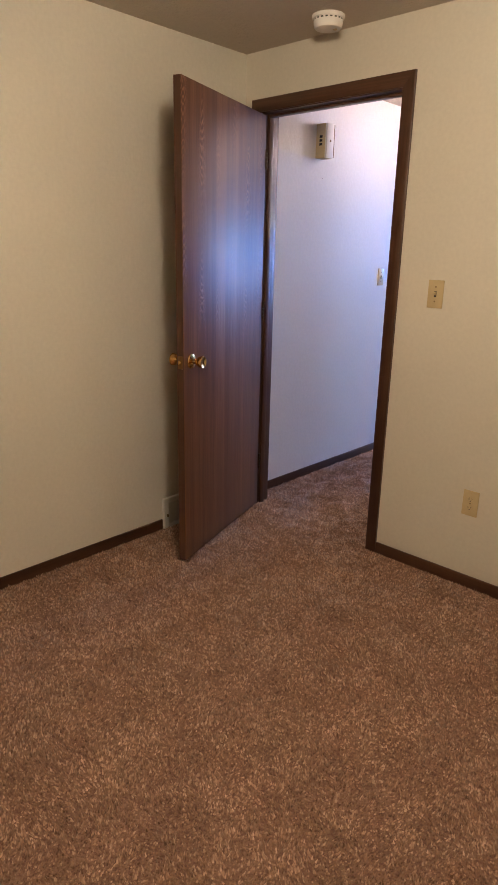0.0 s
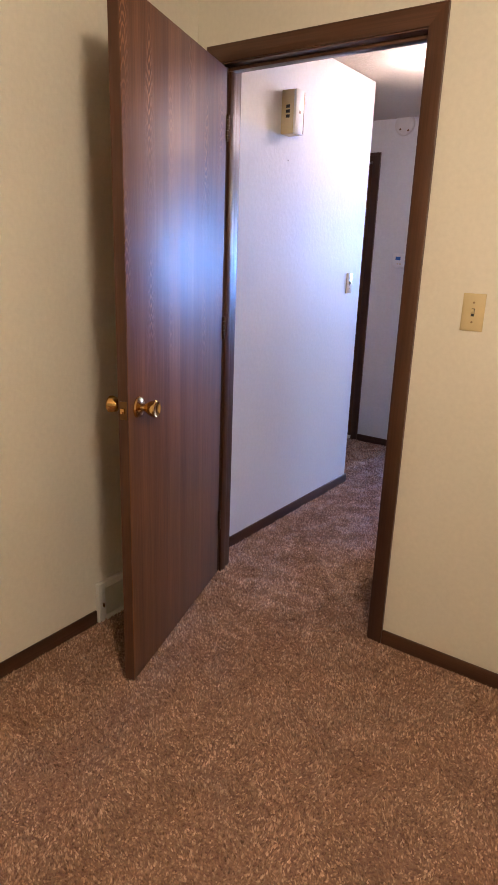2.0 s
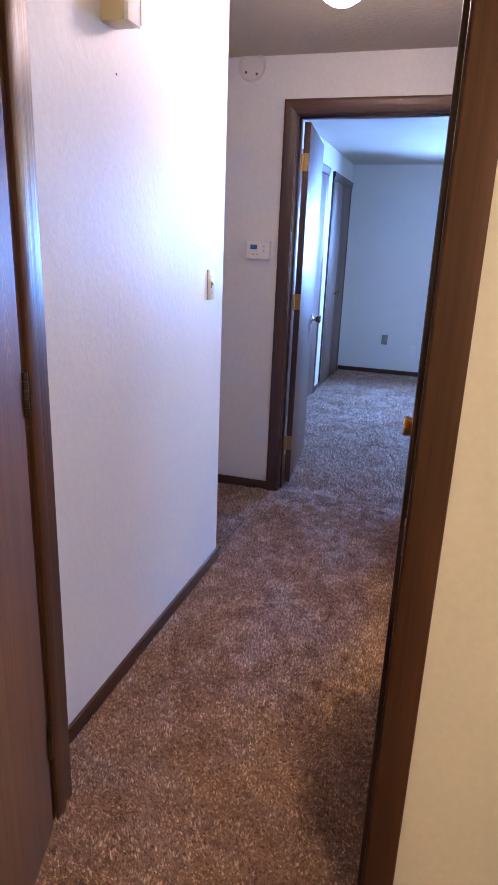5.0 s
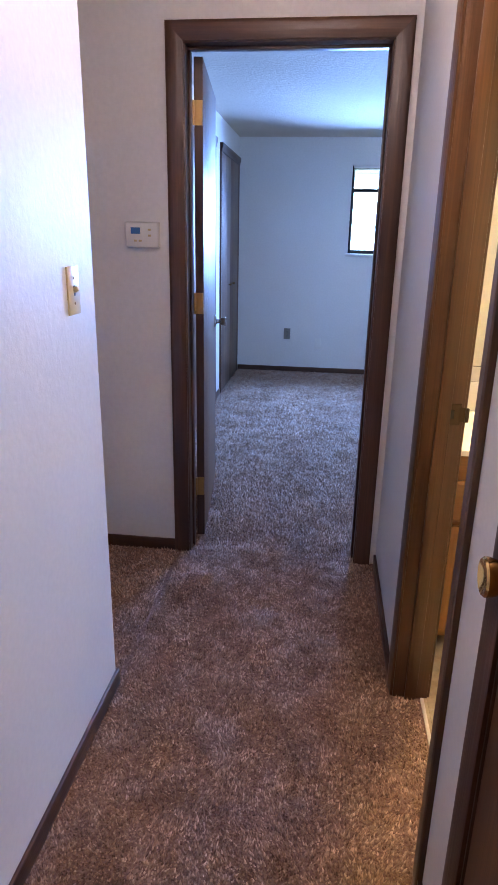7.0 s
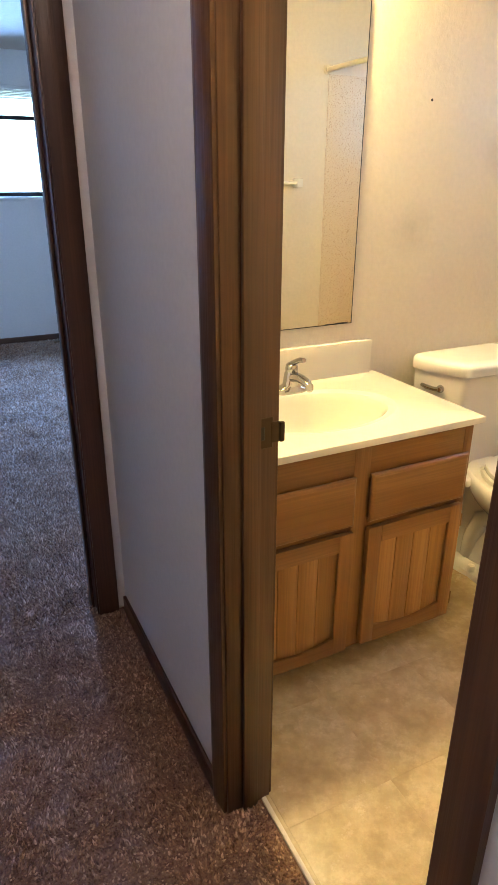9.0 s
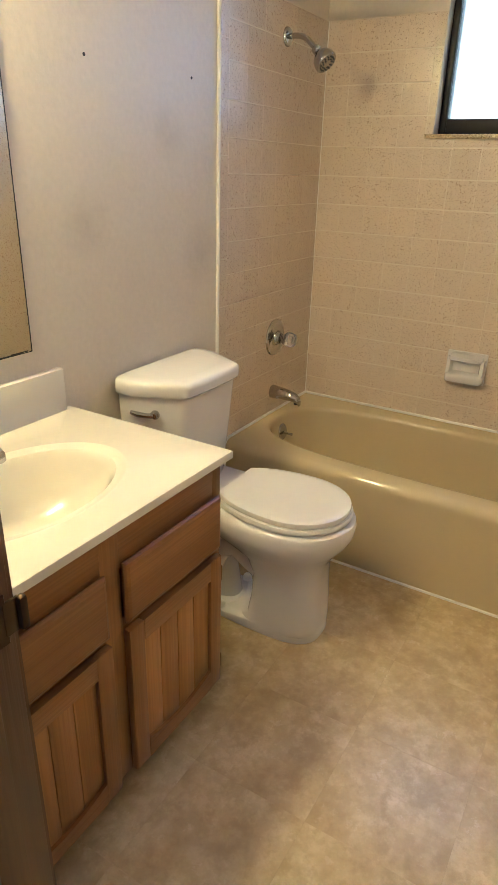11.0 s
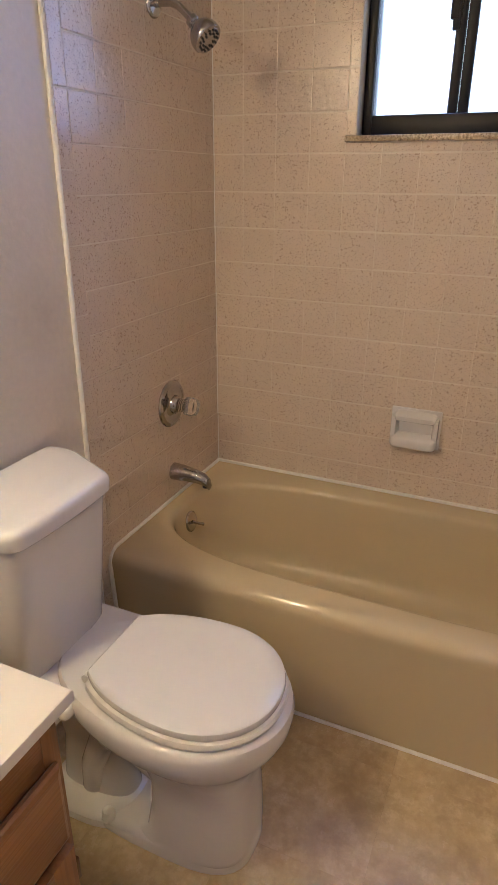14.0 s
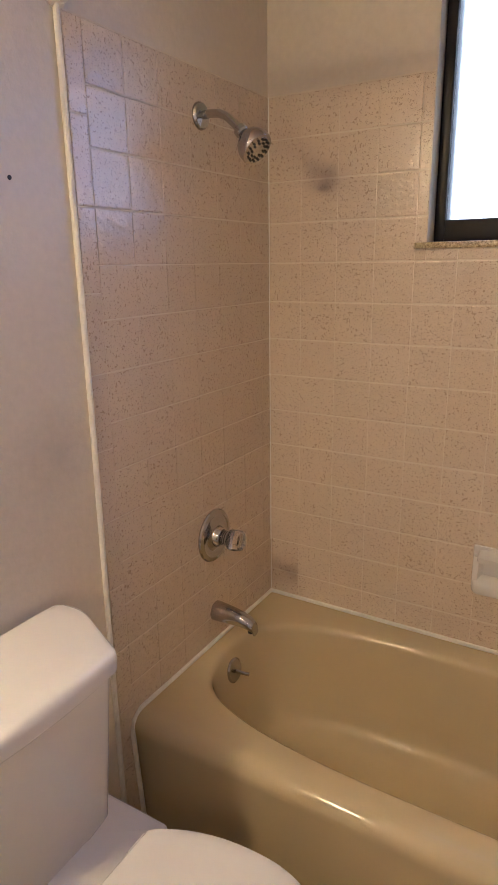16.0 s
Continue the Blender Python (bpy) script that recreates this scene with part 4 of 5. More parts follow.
# the tub's other end, seen only in the mirror: one joined field
bm = boxes((-0.012, TUB_X, BATH_S + 0.0002, BATH_S + 0.006, 0.36, TOP_Z), bevel=0.001)
structure("tile_panel_south", bm, GLAZE, "speckled beige tiles at the tub's far end", "tile surround")
bm = bmesh.new()
tube(bm, [(-0.021, BATH_N - 0.004, 0.0), (-0.023, BATH_N - 0.005, 0.6), (-0.020, BATH_N - 0.005, 1.2), (-0.022, BATH_N - 0.005, TOP_Z + 0.004)], 0.0062, 10)
solid("tile_edge_trim", bm, CAULK, "white caulked edge trim beside the shower tiles", "trim", "structure", True)
bm = bmesh.new()
tube(bm, [(TUB_X + 0.001, BATH_N - 0.006, RIM), (TUB_X, BATH_N - 0.005, 1.2), (TUB_X + 0.001, BATH_N - 0.006, TOP_Z)], 0.0035, 6)
solid("corner_grout", bm, CAULK, "pale grout line in the tiled corner", "trim", "structure", True)

# ---- bathtub ----


def oval(cx, cy, a, b, n, z, count=128):
    out = []
    for i in range(count):
        t = 2 * math.pi * i / count
        c, s = math.cos(t), math.sin(t)
        r = 1 / max(abs(c), abs(s)) if n > 50 else (abs(c) ** n + abs(s) ** n) ** (-1 / n)
        out.append(Vector((cx + a * r * c, cy + b * r * s, z)))
    return out


tub = thing("bathtub", (0, 0, 0), "tan enamelled built-in bathtub with a wide rounded rim", "bathtub")
X1, Y0, Y1 = TUB_X - 0.001, BATH_S + 0.008, BATH_N - 0.007


def shell(x0, z, n=99, pull=0.0):
    return oval((x0 + X1) / 2, (Y0 + Y1) / 2, (X1 - x0) / 2 - pull, (Y1 - Y0) / 2 - pull, n, z)


cx, cy = 0.384, 4.285
rings = [shell(0.052, 0.0), shell(0.048, 0.10), shell(0.034, 0.30), shell(0.027, 0.340), shell(0.025, 0.356)]
for k in range(1, 6):
    a = radians(18 * k)
    rings.append(shell(0.025 + 0.034 * (1 - math.cos(a)), 0.356 + 0.034 * math.sin(a), 99, 0.0))
rings += [oval(cx, cy, 0.300, 0.748, 6, 0.392), oval(cx, cy, 0.280, 0.734, 3.2, 0.390)]
for k in range(1, 5):
    a = radians(22 * k)
    rings.append(oval(cx, cy, 0.278 - 0.018 * math.sin(a), 0.732 - 0.018 * math.sin(a), 3.2, 0.390 - 0.022 * (1 - math.cos(a))))
for z, a, b, dy, n in ((0.33, 0.254, 0.706, 0.0, 3.2), (0.24, 0.245, 0.690, 0.0, 3.2), (0.16, 0.233, 0.660, 0.006, 3.2), (0.11, 0.219, 0.625, 0.010, 3.3), (0.085, 0.198, 0.585, 0.015, 3.3), (0.072, 0.160, 0.52, 0.02, 3.2), (0.068, 0.10, 0.42, 0.02, 3.0)):
    rings.append(oval(cx, cy + dy, a, b, n, z))
bm = bmesh.new()
loft(bm, rings, (False, True))
part("tub_shell", bm, TUB, tub)
bm = bmesh.new()
lathe(bm, [(0.036, 0), (0.036, 0.004), (0.031, 0.008), (0.012, 0.009), (0.001, 0.009)], pose(0.386, 4.992, 0.320, 90, 0, 0) @ pose(0, 0, 0, -10, 0, 0), 28)
ovf = part("overflow_plate", bm, CHROME, tub, "chrome overflow plate")
bm = bmesh.new()
tube(bm, [(0.386, 4.984, 0.320), (0.396, 4.962, 0.313), (0.404, 4.950, 0.309)], [0.006, 0.005, 0.006], 10)
part("trip_lever", bm, CHROME, ovf)
for nm, pts in (("tub_caulk_back", [(TUB_X - 0.004, BATH_S + 0.01, 0.394), (TUB_X - 0.004, BATH_N - 0.01, 0.394)]), ("tub_caulk_end", [(TUB_X, BATH_N - 0.009, 0.394), (0.057, BATH_N - 0.009, 0.393), (0.031, BATH_N - 0.009, 0.375), (0.023, BATH_N - 0.009, 0.345), (0.043, BATH_N - 0.009, 0.05), (0.048, BATH_N - 0.009, 0.0)])):
    bm = bmesh.new()
    tube(bm, pts, 0.0065, 8)
    solid(nm, bm, CAULK, "bead of white caulk along the bathtub", "caulk", "structure", True)
bm = bmesh.new()
tube(bm, [(0.049, BATH_S + 0.01, 0.001), (0.048, BATH_N - 0.01, 0.001)], 0.006, 8)
solid("tub_caulk_floor", bm, CAULK, "bead of white caulk at the tub's foot", "caulk", "structure", True)

# ---- shower and tub fittings ----
sh = thing("shower_fixture", (0.405, BATH_N - 0.0062, 1.793), "chrome shower head on a bent arm", "shower head")
bm = bmesh.new()
lathe(bm, [(0.031, 0), (0.031, 0.003), (0.027, 0.009), (0.016, 0.013), (0.010, 0.014)], pose(0, 0, 0, 90, 0, 0), 28)
part("flange", bm, CHROME, sh)
bm = bmesh.new()
tube(bm, [(0, 0, 0), (-0.003, -0.03, 0.001), (-0.006, -0.058, -0.002), (-0.010, -0.082, -0.012), (-0.013, -0.102, -0.028), (-0.016, -0.120, -0.044)], 0.0095, 16)
part("arm", bm, CHROME, sh)
ax = Vector((-0.10, -0.72, -0.69)).normalized()
m = Matrix.Translation((-0.016, -0.118, -0.042)) @ ax.to_track_quat("Z", "Y").to_matrix().to_4x4()
bm = bmesh.new()
lathe(bm, [(0.013, 0), (0.016, 0.003), (0.016, 0.014), (0.013, 0.018), (0.020, 0.026), (0.032, 0.038), (0.0385, 0.052), (0.0395, 0.060), (0.0395, 0.068), (0.037, 0.072), (0.034, 0.0725)], m, 32)
head = part("head", bm, CHROME, sh)
bm = bmesh.new()
lathe(bm, [(0.034, 0.0715), (0.030, 0.0735), (0.012, 0.0745), (0.001, 0.0745)], m, 28)
face = part("spray_face", bm, NICKEL, head)
for k, (rad, cnt) in enumerate(((0.027, 14), (0.018, 9))):
    for i in range(cnt):
        a = 2 * math.pi * i / cnt
        bm = bmesh.new()
        lathe(bm, [(0.0030, 0.0715), (0.0030, 0.0768), (0.0005, 0.0772)], m @ pose(rad * math.cos(a), rad * math.sin(a), 0), 8)
        part("nozzle", bm, BLACK, face)
bm = boxes((0.034, 0.046, -0.006, 0.006, 0.052, 0.066), bevel=0.003)
bmesh.ops.transform(bm, matrix=m, verts=bm.verts)
part("spray_lever", bm, WHITE_PLASTIC, head)

vl = thing("tub_valve", (0.406, BATH_N - 0.0062, 0.724), "chrome tub valve with a clear plastic knob", "faucet")
bm = bmesh.new()
lathe(bm, [(0.076, 0), (0.076, 0.003), (0.073, 0.007), (0.062, 0.010), (0.056, 0.007), (0.040, 0.008), (0.030, 0.014), (0.026, 0.030), (0.024, 0.032)], pose(0, 0, 0, 90, 0, 0), 44)
part("escutcheon", bm, CHROME, vl)
bm = bmesh.new()
for k in range(4):
    lathe(bm, [(0.019, 0.030 + k * 0.006), (0.0225, 0.0315 + k * 0.006), (0.0225, 0.0345 + k * 0.006), (0.019, 0.036 + k * 0.006)], pose(0, 0, 0, 90, 0, 0), 24)
part("ribbed_sleeve", bm, CHROME, vl)
ACRYLIC = Nodes("clear_acrylic", 0.06)
ACRYLIC.colour((0.96, 0.94, 0.90))
ACRYLIC.bsdf.inputs["Transmission Weight"].default_value = 0.9
ACRYLIC.bsdf.inputs["IOR"].default_value = 1.45
bm = bmesh.new()
lathe(bm, [(0.020, 0.054), (0.029, 0.057), (0.031, 0.066), (0.031, 0.082), (0.027, 0.092), (0.012, 0.095), (0.001, 0.095)], pose(0, 0, 0, 90, 0, 0), 8)
part("clear_knob", bm, ACRYLIC.mat, vl, "clear faceted plastic knob")
bm = bmesh.new()
tube(bm, [(0.004, -0.036, -0.018), (0.006, -0.052, -0.026), (0.006, -0.066, -0.029)], [0.005, 0.004, 0.005], 10)
part("stop_lever", bm, CHROME, vl)

sp = thing("tub_spout", (0.405, BATH_N - 0.0062, 0.487), "chrome tub spout above the rim", "spout")
rings = []
for y, z, w, h in ((0, 0, 0.029, 0.029), (-0.010, 0, 0.029, 0.029), (-0.05, -0.001, 0.026, 0.026), (-0.09, -0.004, 0.0225, 0.022), (-0.115, -0.010, 0.020, 0.020), (-0.130, -0.020, 0.0165, 0.017), (-0.134, -0.032, 0.0145, 0.010)):
    rings.append([Vector((w * math.cos(2 * math.pi * i / 24), y, z + h * math.sin(2 * math.pi * i / 24))) for i in range(24)])
bm = bmesh.new()
loft(bm, rings)
part("body", bm, CHROME, sp)
bm = bmesh.new()
lathe(bm, [(0.011, 0), (0.012, 0.010), (0.009, 0.012)], pose(0, -0.120, -0.036), 16)
part("outlet_lip", bm, BLACK, sp)

soap = thing("soap_dish", (TUB_X, 4.338, 0.642), "white ceramic soap dish set into the wall tiles", "soap dish")
part("back_plate", boxes((-0.010, 0.0, -0.080, 0.080, -0.066, 0.066), bevel=0.004), PORCELAIN, soap)


def dish_ring(x, half, z0, z1, r=0.018, n=6):
    """A rounded rectangle in the wall's plane, x out from it."""
    out = []
    for cy_, cz_, a0 in ((half - r, z1 - r, 0), (-half + r, z1 - r, 90), (-half + r, z0 + r, 180), (half - r, z0 + r, 270)):
        for k in range(n + 1):
            a = radians(a0 + 90 * k / n)
            out.append(Vector((x, cy_ + r * math.cos(a), cz_ + r * math.sin(a))))
    return out


bm = bmesh.new()
loft(bm, [dish_ring(-0.009, 0.074, -0.062, -0.016, 0.012), dish_ring(-0.042, 0.072, -0.060, -0.019, 0.012), dish_ring(-0.053, 0.066, -0.056, -0.024, 0.011), dish_ring(-0.057, 0.058, -0.050, -0.030, 0.008)])
part("tray", bm, PORCELAIN, soap)
for sy in (-1, 1):
    bm = bmesh.new()
    loft(bm, [[Vector((x, sy * y, z)) for x, y, z in ((-0.009, 0.074, zz), (-d, 0.073, zz), (-d, 0.060, zz), (-0.009, 0.052, zz))] for zz, d in ((-0.024, 0.044), (0.01, 0.034), (0.042, 0.032))])
    part("side_wall", bm, PORCELAIN, soap)
bm = bmesh.new()
loft(bm, [dish_ring(-0.012, 0.066, 0.026, 0.058, 0.012), dish_ring(-0.038, 0.064, 0.028, 0.052, 0.011), dish_ring(-0.046, 0.060, 0.032, 0.046, 0.007)])
part("upper_lip", bm, PORCELAIN, soap)

# ---- bathroom window ----
w2 = tagged(new("window_2"), "dark aluminium sliding window with frosted glass", "window", kind="structure")
wx = TUB_X + 0.085
for nm, spec in (("side_frame", (wx - 0.03, wx + 0.03, WY1 - 0.028, WY1 - 0.001, WZ0 + 0.001, WZ1 - 0.001)), ("side_frame", (wx - 0.03, wx + 0.03, WY0 + 0.001, WY0 + 0.028, WZ0 + 0.001, WZ1 - 0.001)),
                 ("bottom_frame", (wx - 0.03, wx + 0.03, WY0 + 0.028, WY1 - 0.028, WZ0 + 0.001, WZ0 + 0.058)), ("top_frame", (wx - 0.03, wx + 0.03, WY0 + 0.028, WY1 - 0.028, WZ1 - 0.040, WZ1 - 0.001)),
                 ("meeting_stile", (wx - 0.022, wx + 0.004, 4.337, 4.362, WZ0 + 0.058, WZ1 - 0.04)), ("fixed_stile", (wx - 0.006, wx + 0.016, 4.308, 4.336, WZ0 + 0.058, WZ1 - 0.04))):
    part(nm, boxes(spec, bevel=0.003), BRONZE, w2)
for a, b, x in ((4.360, WY1 - 0.027, wx - 0.010), (WY0 + 0.027, 4.310, wx + 0.006)):
    pane = part("frosted_pane", boxes((x - 0.002, x + 0.002, a, b, WZ0 + 0.044, WZ1 - 0.039)), FROST.mat, w2)
    pane.visible_shadow = False
part("sash_latch", boxes((wx - 0.036, wx - 0.020, 4.356, 4.378, 1.78, 1.83), (wx - 0.030, wx - 0.020, 4.350, 4.371, 1.755, 1.845), bevel=0.003), BRONZE, w2)
GRANITE = Nodes("speckled_stone_sill", 0.3)
GRANITE.colour(GRANITE.ramp(GRANITE.noise(140, 4, 0.7), [(0.35, (0.16, 0.11, 0.06)), (0.5, (0.42, 0.33, 0.20)), (0.65, (0.62, 0.52, 0.36))]))
part("window_sill", boxes((TUB_X - 0.016, wx - 0.031, WY0 - 0.03, WY1 + 0.03, WZ0 - 0.013, WZ0 + 0.0035), bevel=0.003), GRANITE.mat, w2, "speckled brown stone sill")

# ---- vanity ----
VX0, VX1, VF, VTOP = BATH_X + 0.002, -0.735, 4.537, 0.762
van = thing("vanity_cabinet", (0, 0, 0), "honey oak vanity cabinet with panelled doors", "cabinet")
CX1, CF = VX1 - 0.013, VF + 0.028
part("side_panel", boxes((CX1 - 0.012, CX1, CF + 0.019, BATH_N - 0.002, 0.085, VTOP - 0.022)), OAK, van)
part("side_panel", boxes((VX0 + 0.004, VX0 + 0.016, CF + 0.019, BATH_N - 0.002, 0.085, VTOP - 0.022)), OAK, van)
part("cabinet_floor", boxes((VX0 + 0.016, CX1 - 0.012, CF + 0.019, BATH_N - 0.002, 0.085, 0.10)), OAK_X, van)
part("toe_kick", boxes((VX0 + 0.004, CX1 - 0.004, CF + 0.075, CF + 0.09, -0.003, 0.085)), OAK_X, van)
part("side_foot", boxes((CX1 - 0.018, CX1 - 0.001, CF + 0.075, BATH_N - 0.002, -0.003, 0.085)), OAK, van)
MIDX = -1.129
for nm, spec, mat in (("face_rail", (VX0 + 0.004, CX1, CF, CF + 0.019, 0.635, VTOP - 0.022), OAK_SHADED_X), ("face_rail", (VX0 + 0.004, CX1, CF, CF + 0.019, 0.472, 0.515), OAK_SHADED_X), ("face_rail", (VX0 + 0.004, CX1, CF, CF + 0.019, 0.085, 0.112), OAK_SHADED_X),
                      ("face_stile", (CX1 - 0.03, CX1 + 0.0008, CF - 0.0006, CF + 0.019, 0.0846, VTOP - 0.022), OAK_SHADED), ("face_stile", (VX0 + 0.004, VX0 + 0.04, CF - 0.0006, CF + 0.019, 0.0846, VTOP - 0.022), OAK_SHADED), ("face_stile", (MIDX - 0.026, MIDX + 0.026, CF - 0.0006, CF + 0.019, 0.0846, VTOP - 0.022), OAK_SHADED)):
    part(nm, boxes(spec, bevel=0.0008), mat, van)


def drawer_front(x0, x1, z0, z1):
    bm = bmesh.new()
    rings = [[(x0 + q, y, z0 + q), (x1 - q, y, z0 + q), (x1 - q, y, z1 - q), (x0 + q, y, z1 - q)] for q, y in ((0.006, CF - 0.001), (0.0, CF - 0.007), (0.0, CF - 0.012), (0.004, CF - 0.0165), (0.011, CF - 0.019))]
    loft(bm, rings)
    return part("drawer_front", bm, OAK_SHADED_X, van, smooth=False)


drawer_front(-1.104, -0.764, 0.506, 0.652)
drawer_front(-1.490, -1.154, 0.506, 0.652)


def cabinet_door(x0, x1, z0, z1, hinge_x):
    """Frame with arched rails round a grooved plank panel."""
    f, d = 0.046, 0.019
    dr = part("door_stile", boxes((x0, x0 + f, CF - d, CF - 0.001, z0, z1), bevel=0.003), OAK_SHADED, van)
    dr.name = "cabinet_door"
    part("stile", boxes((x1 - f, x1, CF - d, CF - 0.001, z0, z1), bevel=0.003), OAK_SHADED, dr)
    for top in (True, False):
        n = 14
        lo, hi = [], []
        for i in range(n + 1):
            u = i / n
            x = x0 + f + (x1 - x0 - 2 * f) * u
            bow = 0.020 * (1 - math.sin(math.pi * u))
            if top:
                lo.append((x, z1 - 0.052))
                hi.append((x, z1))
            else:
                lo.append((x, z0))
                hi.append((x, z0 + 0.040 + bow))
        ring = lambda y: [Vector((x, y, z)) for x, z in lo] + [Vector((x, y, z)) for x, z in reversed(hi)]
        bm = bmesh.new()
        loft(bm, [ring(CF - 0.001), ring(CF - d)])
        part("rail", bm, OAK_SHADED_X, dr, smooth=False)
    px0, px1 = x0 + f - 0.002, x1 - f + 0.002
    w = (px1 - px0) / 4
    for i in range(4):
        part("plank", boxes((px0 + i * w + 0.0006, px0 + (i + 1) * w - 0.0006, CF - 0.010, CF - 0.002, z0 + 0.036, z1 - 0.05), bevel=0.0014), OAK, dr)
    part("panel_back", boxes((px0, px1, CF - 0.003, CF - 0.001, z0 + 0.036, z1 - 0.05)), OAK_SHADED, dr)
    for z in (z0 + 0.06, z1 - 0.06):
        part("hinge", boxes((hinge_x - 0.004, hinge_x + 0.004, CF - 0.016, CF - 0.001, z - 0.022, z + 0.022), bevel=0.001), AGED_BRASS, dr)
    return dr


cabinet_door(-1.104, -0.764, 0.088, 0.488, -0.760)
cabinet_door(-1.490, -1.154, 0.088, 0.488, -1.494)

vt = thing("washbasin_counter", (0, 0, 0), "cream cultured marble vanity top with a moulded oval basin", "countertop")
SX, SY, SA, SB = -1.138, 4.785, 0.225, 0.150


def rect_ring(x0, x1, y0, y1, z, count=96):
    out = []
    for i in range(count):
        t = 2 * math.pi * i / count
        c, s = math.cos(t), math.sin(t)
        out.append((c, s))
    pts = []
    for c, s in out:
        kx = ((x1 - SX) if c > 0 else (SX - x0)) / max(abs(c), 1e-6)
        ky = ((y1 - SY) if s > 0 else (SY - y0)) / max(abs(s), 1e-6)
        k = min(kx, ky)
        pts.append(Vector((SX + c * k, SY + s * k, z)))
    for cx_, cy_ in ((x0, y0), (x0, y1), (x1, y0), (x1, y1)):
        i = min(range(count), key=lambda j: (pts[j] - Vector((cx_, cy_, z))).length)
        pts[i] = Vector((cx_, cy_, z))
    return pts


rings = [rect_ring(VX0 + 0.004, VX1 - 0.004, VF + 0.004, BATH_N - 0.002, VTOP - 0.0215), rect_ring(VX0, VX1, VF, BATH_N - 0.002, VTOP - 0.019), rect_ring(VX0, VX1, VF, BATH_N - 0.002, VTOP - 0.004), rect_ring(VX0 + 0.001, VX1 - 0.001, VF + 0.001, BATH_N - 0.002, VTOP - 0.001), rect_ring(VX0 + 0.003, VX1 - 0.003, VF + 0.003, BATH_N - 0.002, VTOP)]
for a, b, z in ((1.16, 1.20, 0.0), (1.13, 1.165, 0.0035), (1.10, 1.13, 0.0035), (1.07, 1.09, 0.0), (1.0, 1.0, -0.002), (0.97, 0.965, -0.008), (0.93, 0.92, -0.022), (0.86, 0.85, -0.050), (0.74, 0.73, -0.085), (0.55, 0.55, -0.115), (0.33, 0.34, -0.130), (0.12, 0.17, -0.135)):
    rings.append(oval(SX, SY, SA * a, SB * b, 2, VTOP + z, 96))
bm = bmesh.new()
loft(bm, rings, (False, True))
part("counter_with_basin", bm, MARBLE, vt)
part("backsplash", boxes((VX0, VX1 - 0.028, BATH_N - 0.022, BATH_N - 0.001, VTOP - 0.001, VTOP + 0.115), bevel=0.003), MARBLE, vt)
bm = bmesh.new()
lathe(bm, [(0.024, 0), (0.024, 0.004), (0.019, 0.005), (0.016, 0.001), (0.001, 0.001)], pose(SX, SY, VTOP - 0.1345), 24)
part("drain_ring", bm, CHROME, vt, "chrome drain ring")

fa = thing("basin_faucet", (-1.118, 4.972, VTOP), "chrome single-lever basin faucet", "faucet")
bm = bmesh.new()
loft(bm, [oval(0, 0, 0.075 * a, 0.027 * b, 2.6, z, 40) for a, b, z in ((1, 1, 0), (1, 1, 0.006), (0.95, 0.92, 0.012), (0.6, 0.85, 0.017), (0.36, 0.82, 0.026), (0.31, 0.80, 0.045), (0.29, 0.76, 0.058), (0.24, 0.62, 0.068), (0.1, 0.3, 0.072))])
part("body", bm, CHROME, fa)
rings = []
for y, z, w, h in ((0.0, 0.045, 0.018, 0.018), (-0.03, 0.055, 0.0175, 0.015), (-0.06, 0.058, 0.0165, 0.012), (-0.09, 0.054, 0.0155, 0.011), (-0.108, 0.046, 0.014, 0.010), (-0.113, 0.036, 0.011, 0.006)):
    rings.append([Vector((w * math.cos(2 * math.pi * i / 20), y, z + h * math.sin(2 * math.pi * i / 20))) for i in range(20)])
bm = bmesh.new()
loft(bm, rings)
part("spout", bm, CHROME, fa)
bm = bmesh.new()
lathe(bm, [(0.019, 0.066), (0.020, 0.075), (0.018, 0.088), (0.010, 0.094), (0.001, 0.095)], None, 24)
part("handle_hub", bm, CHROME, fa)
bm = bmesh.new()
tube(bm, [(0, 0.008, 0.084), (0, -0.02, 0.100), (0, -0.05, 0.114), (0, -0.072, 0.118)], [0.010, 0.009, 0.008, 0.007], 14)
part("lever", bm, CHROME, fa)

IVORY_ROD = plain("cream_enamel", (0.74, 0.68, 0.55), 0.3)

# ---- mirror and light ----
mi = thing("wall_mirror", (-1.176, BATH_N, 0), "frameless wall mirror with worn black edge", "mirror")
MIRROR = Nodes("mirror_silver", 0.01, 1.0)
MIRROR.colour((0.86, 0.88, 0.84))
part("glass", boxes((-0.333, 0.333, -0.0055, -0.0005, 0.937, 1.836), bevel=0.0006), MIRROR.mat, mi, smooth=False)
part("worn_edge", boxes((-0.333, 0.333, -0.0062, -0.0045, 0.9365, 0.9385), (0.3315, 0.3335, -0.0062, -0.0045, 0.9375, 1.836), (0.23, 0.30, -0.0064, -0.0050, 0.938, 0.9405), (0.27, 0.32, -0.0064, -0.0050, 0.9395, 0.942)), BLACK, mi, "dark worn mirror edge")
va = thing("vanity_light", (-1.17, BATH_N, 1.905), "lit frosted glass vanity light above the mirror", "wall light")
part("back_plate", boxes((-0.170, 0.170, -0.016, -0.001, -0.056, 0.058), bevel=0.004), CHROME, va)
BULB = glow("lit_frosted_glass", (1.0, 0.75, 0.37), 228.0)
bm = bmesh.new()
shade = [(0.052, 0.017), (0.053, 0.055), (0.044, 0.088), (0.022, 0.106), (-0.006, 0.110), (-0.030, 0.098), (-0.048, 0.070), (-0.055, 0.040), (-0.053, 0.017)]
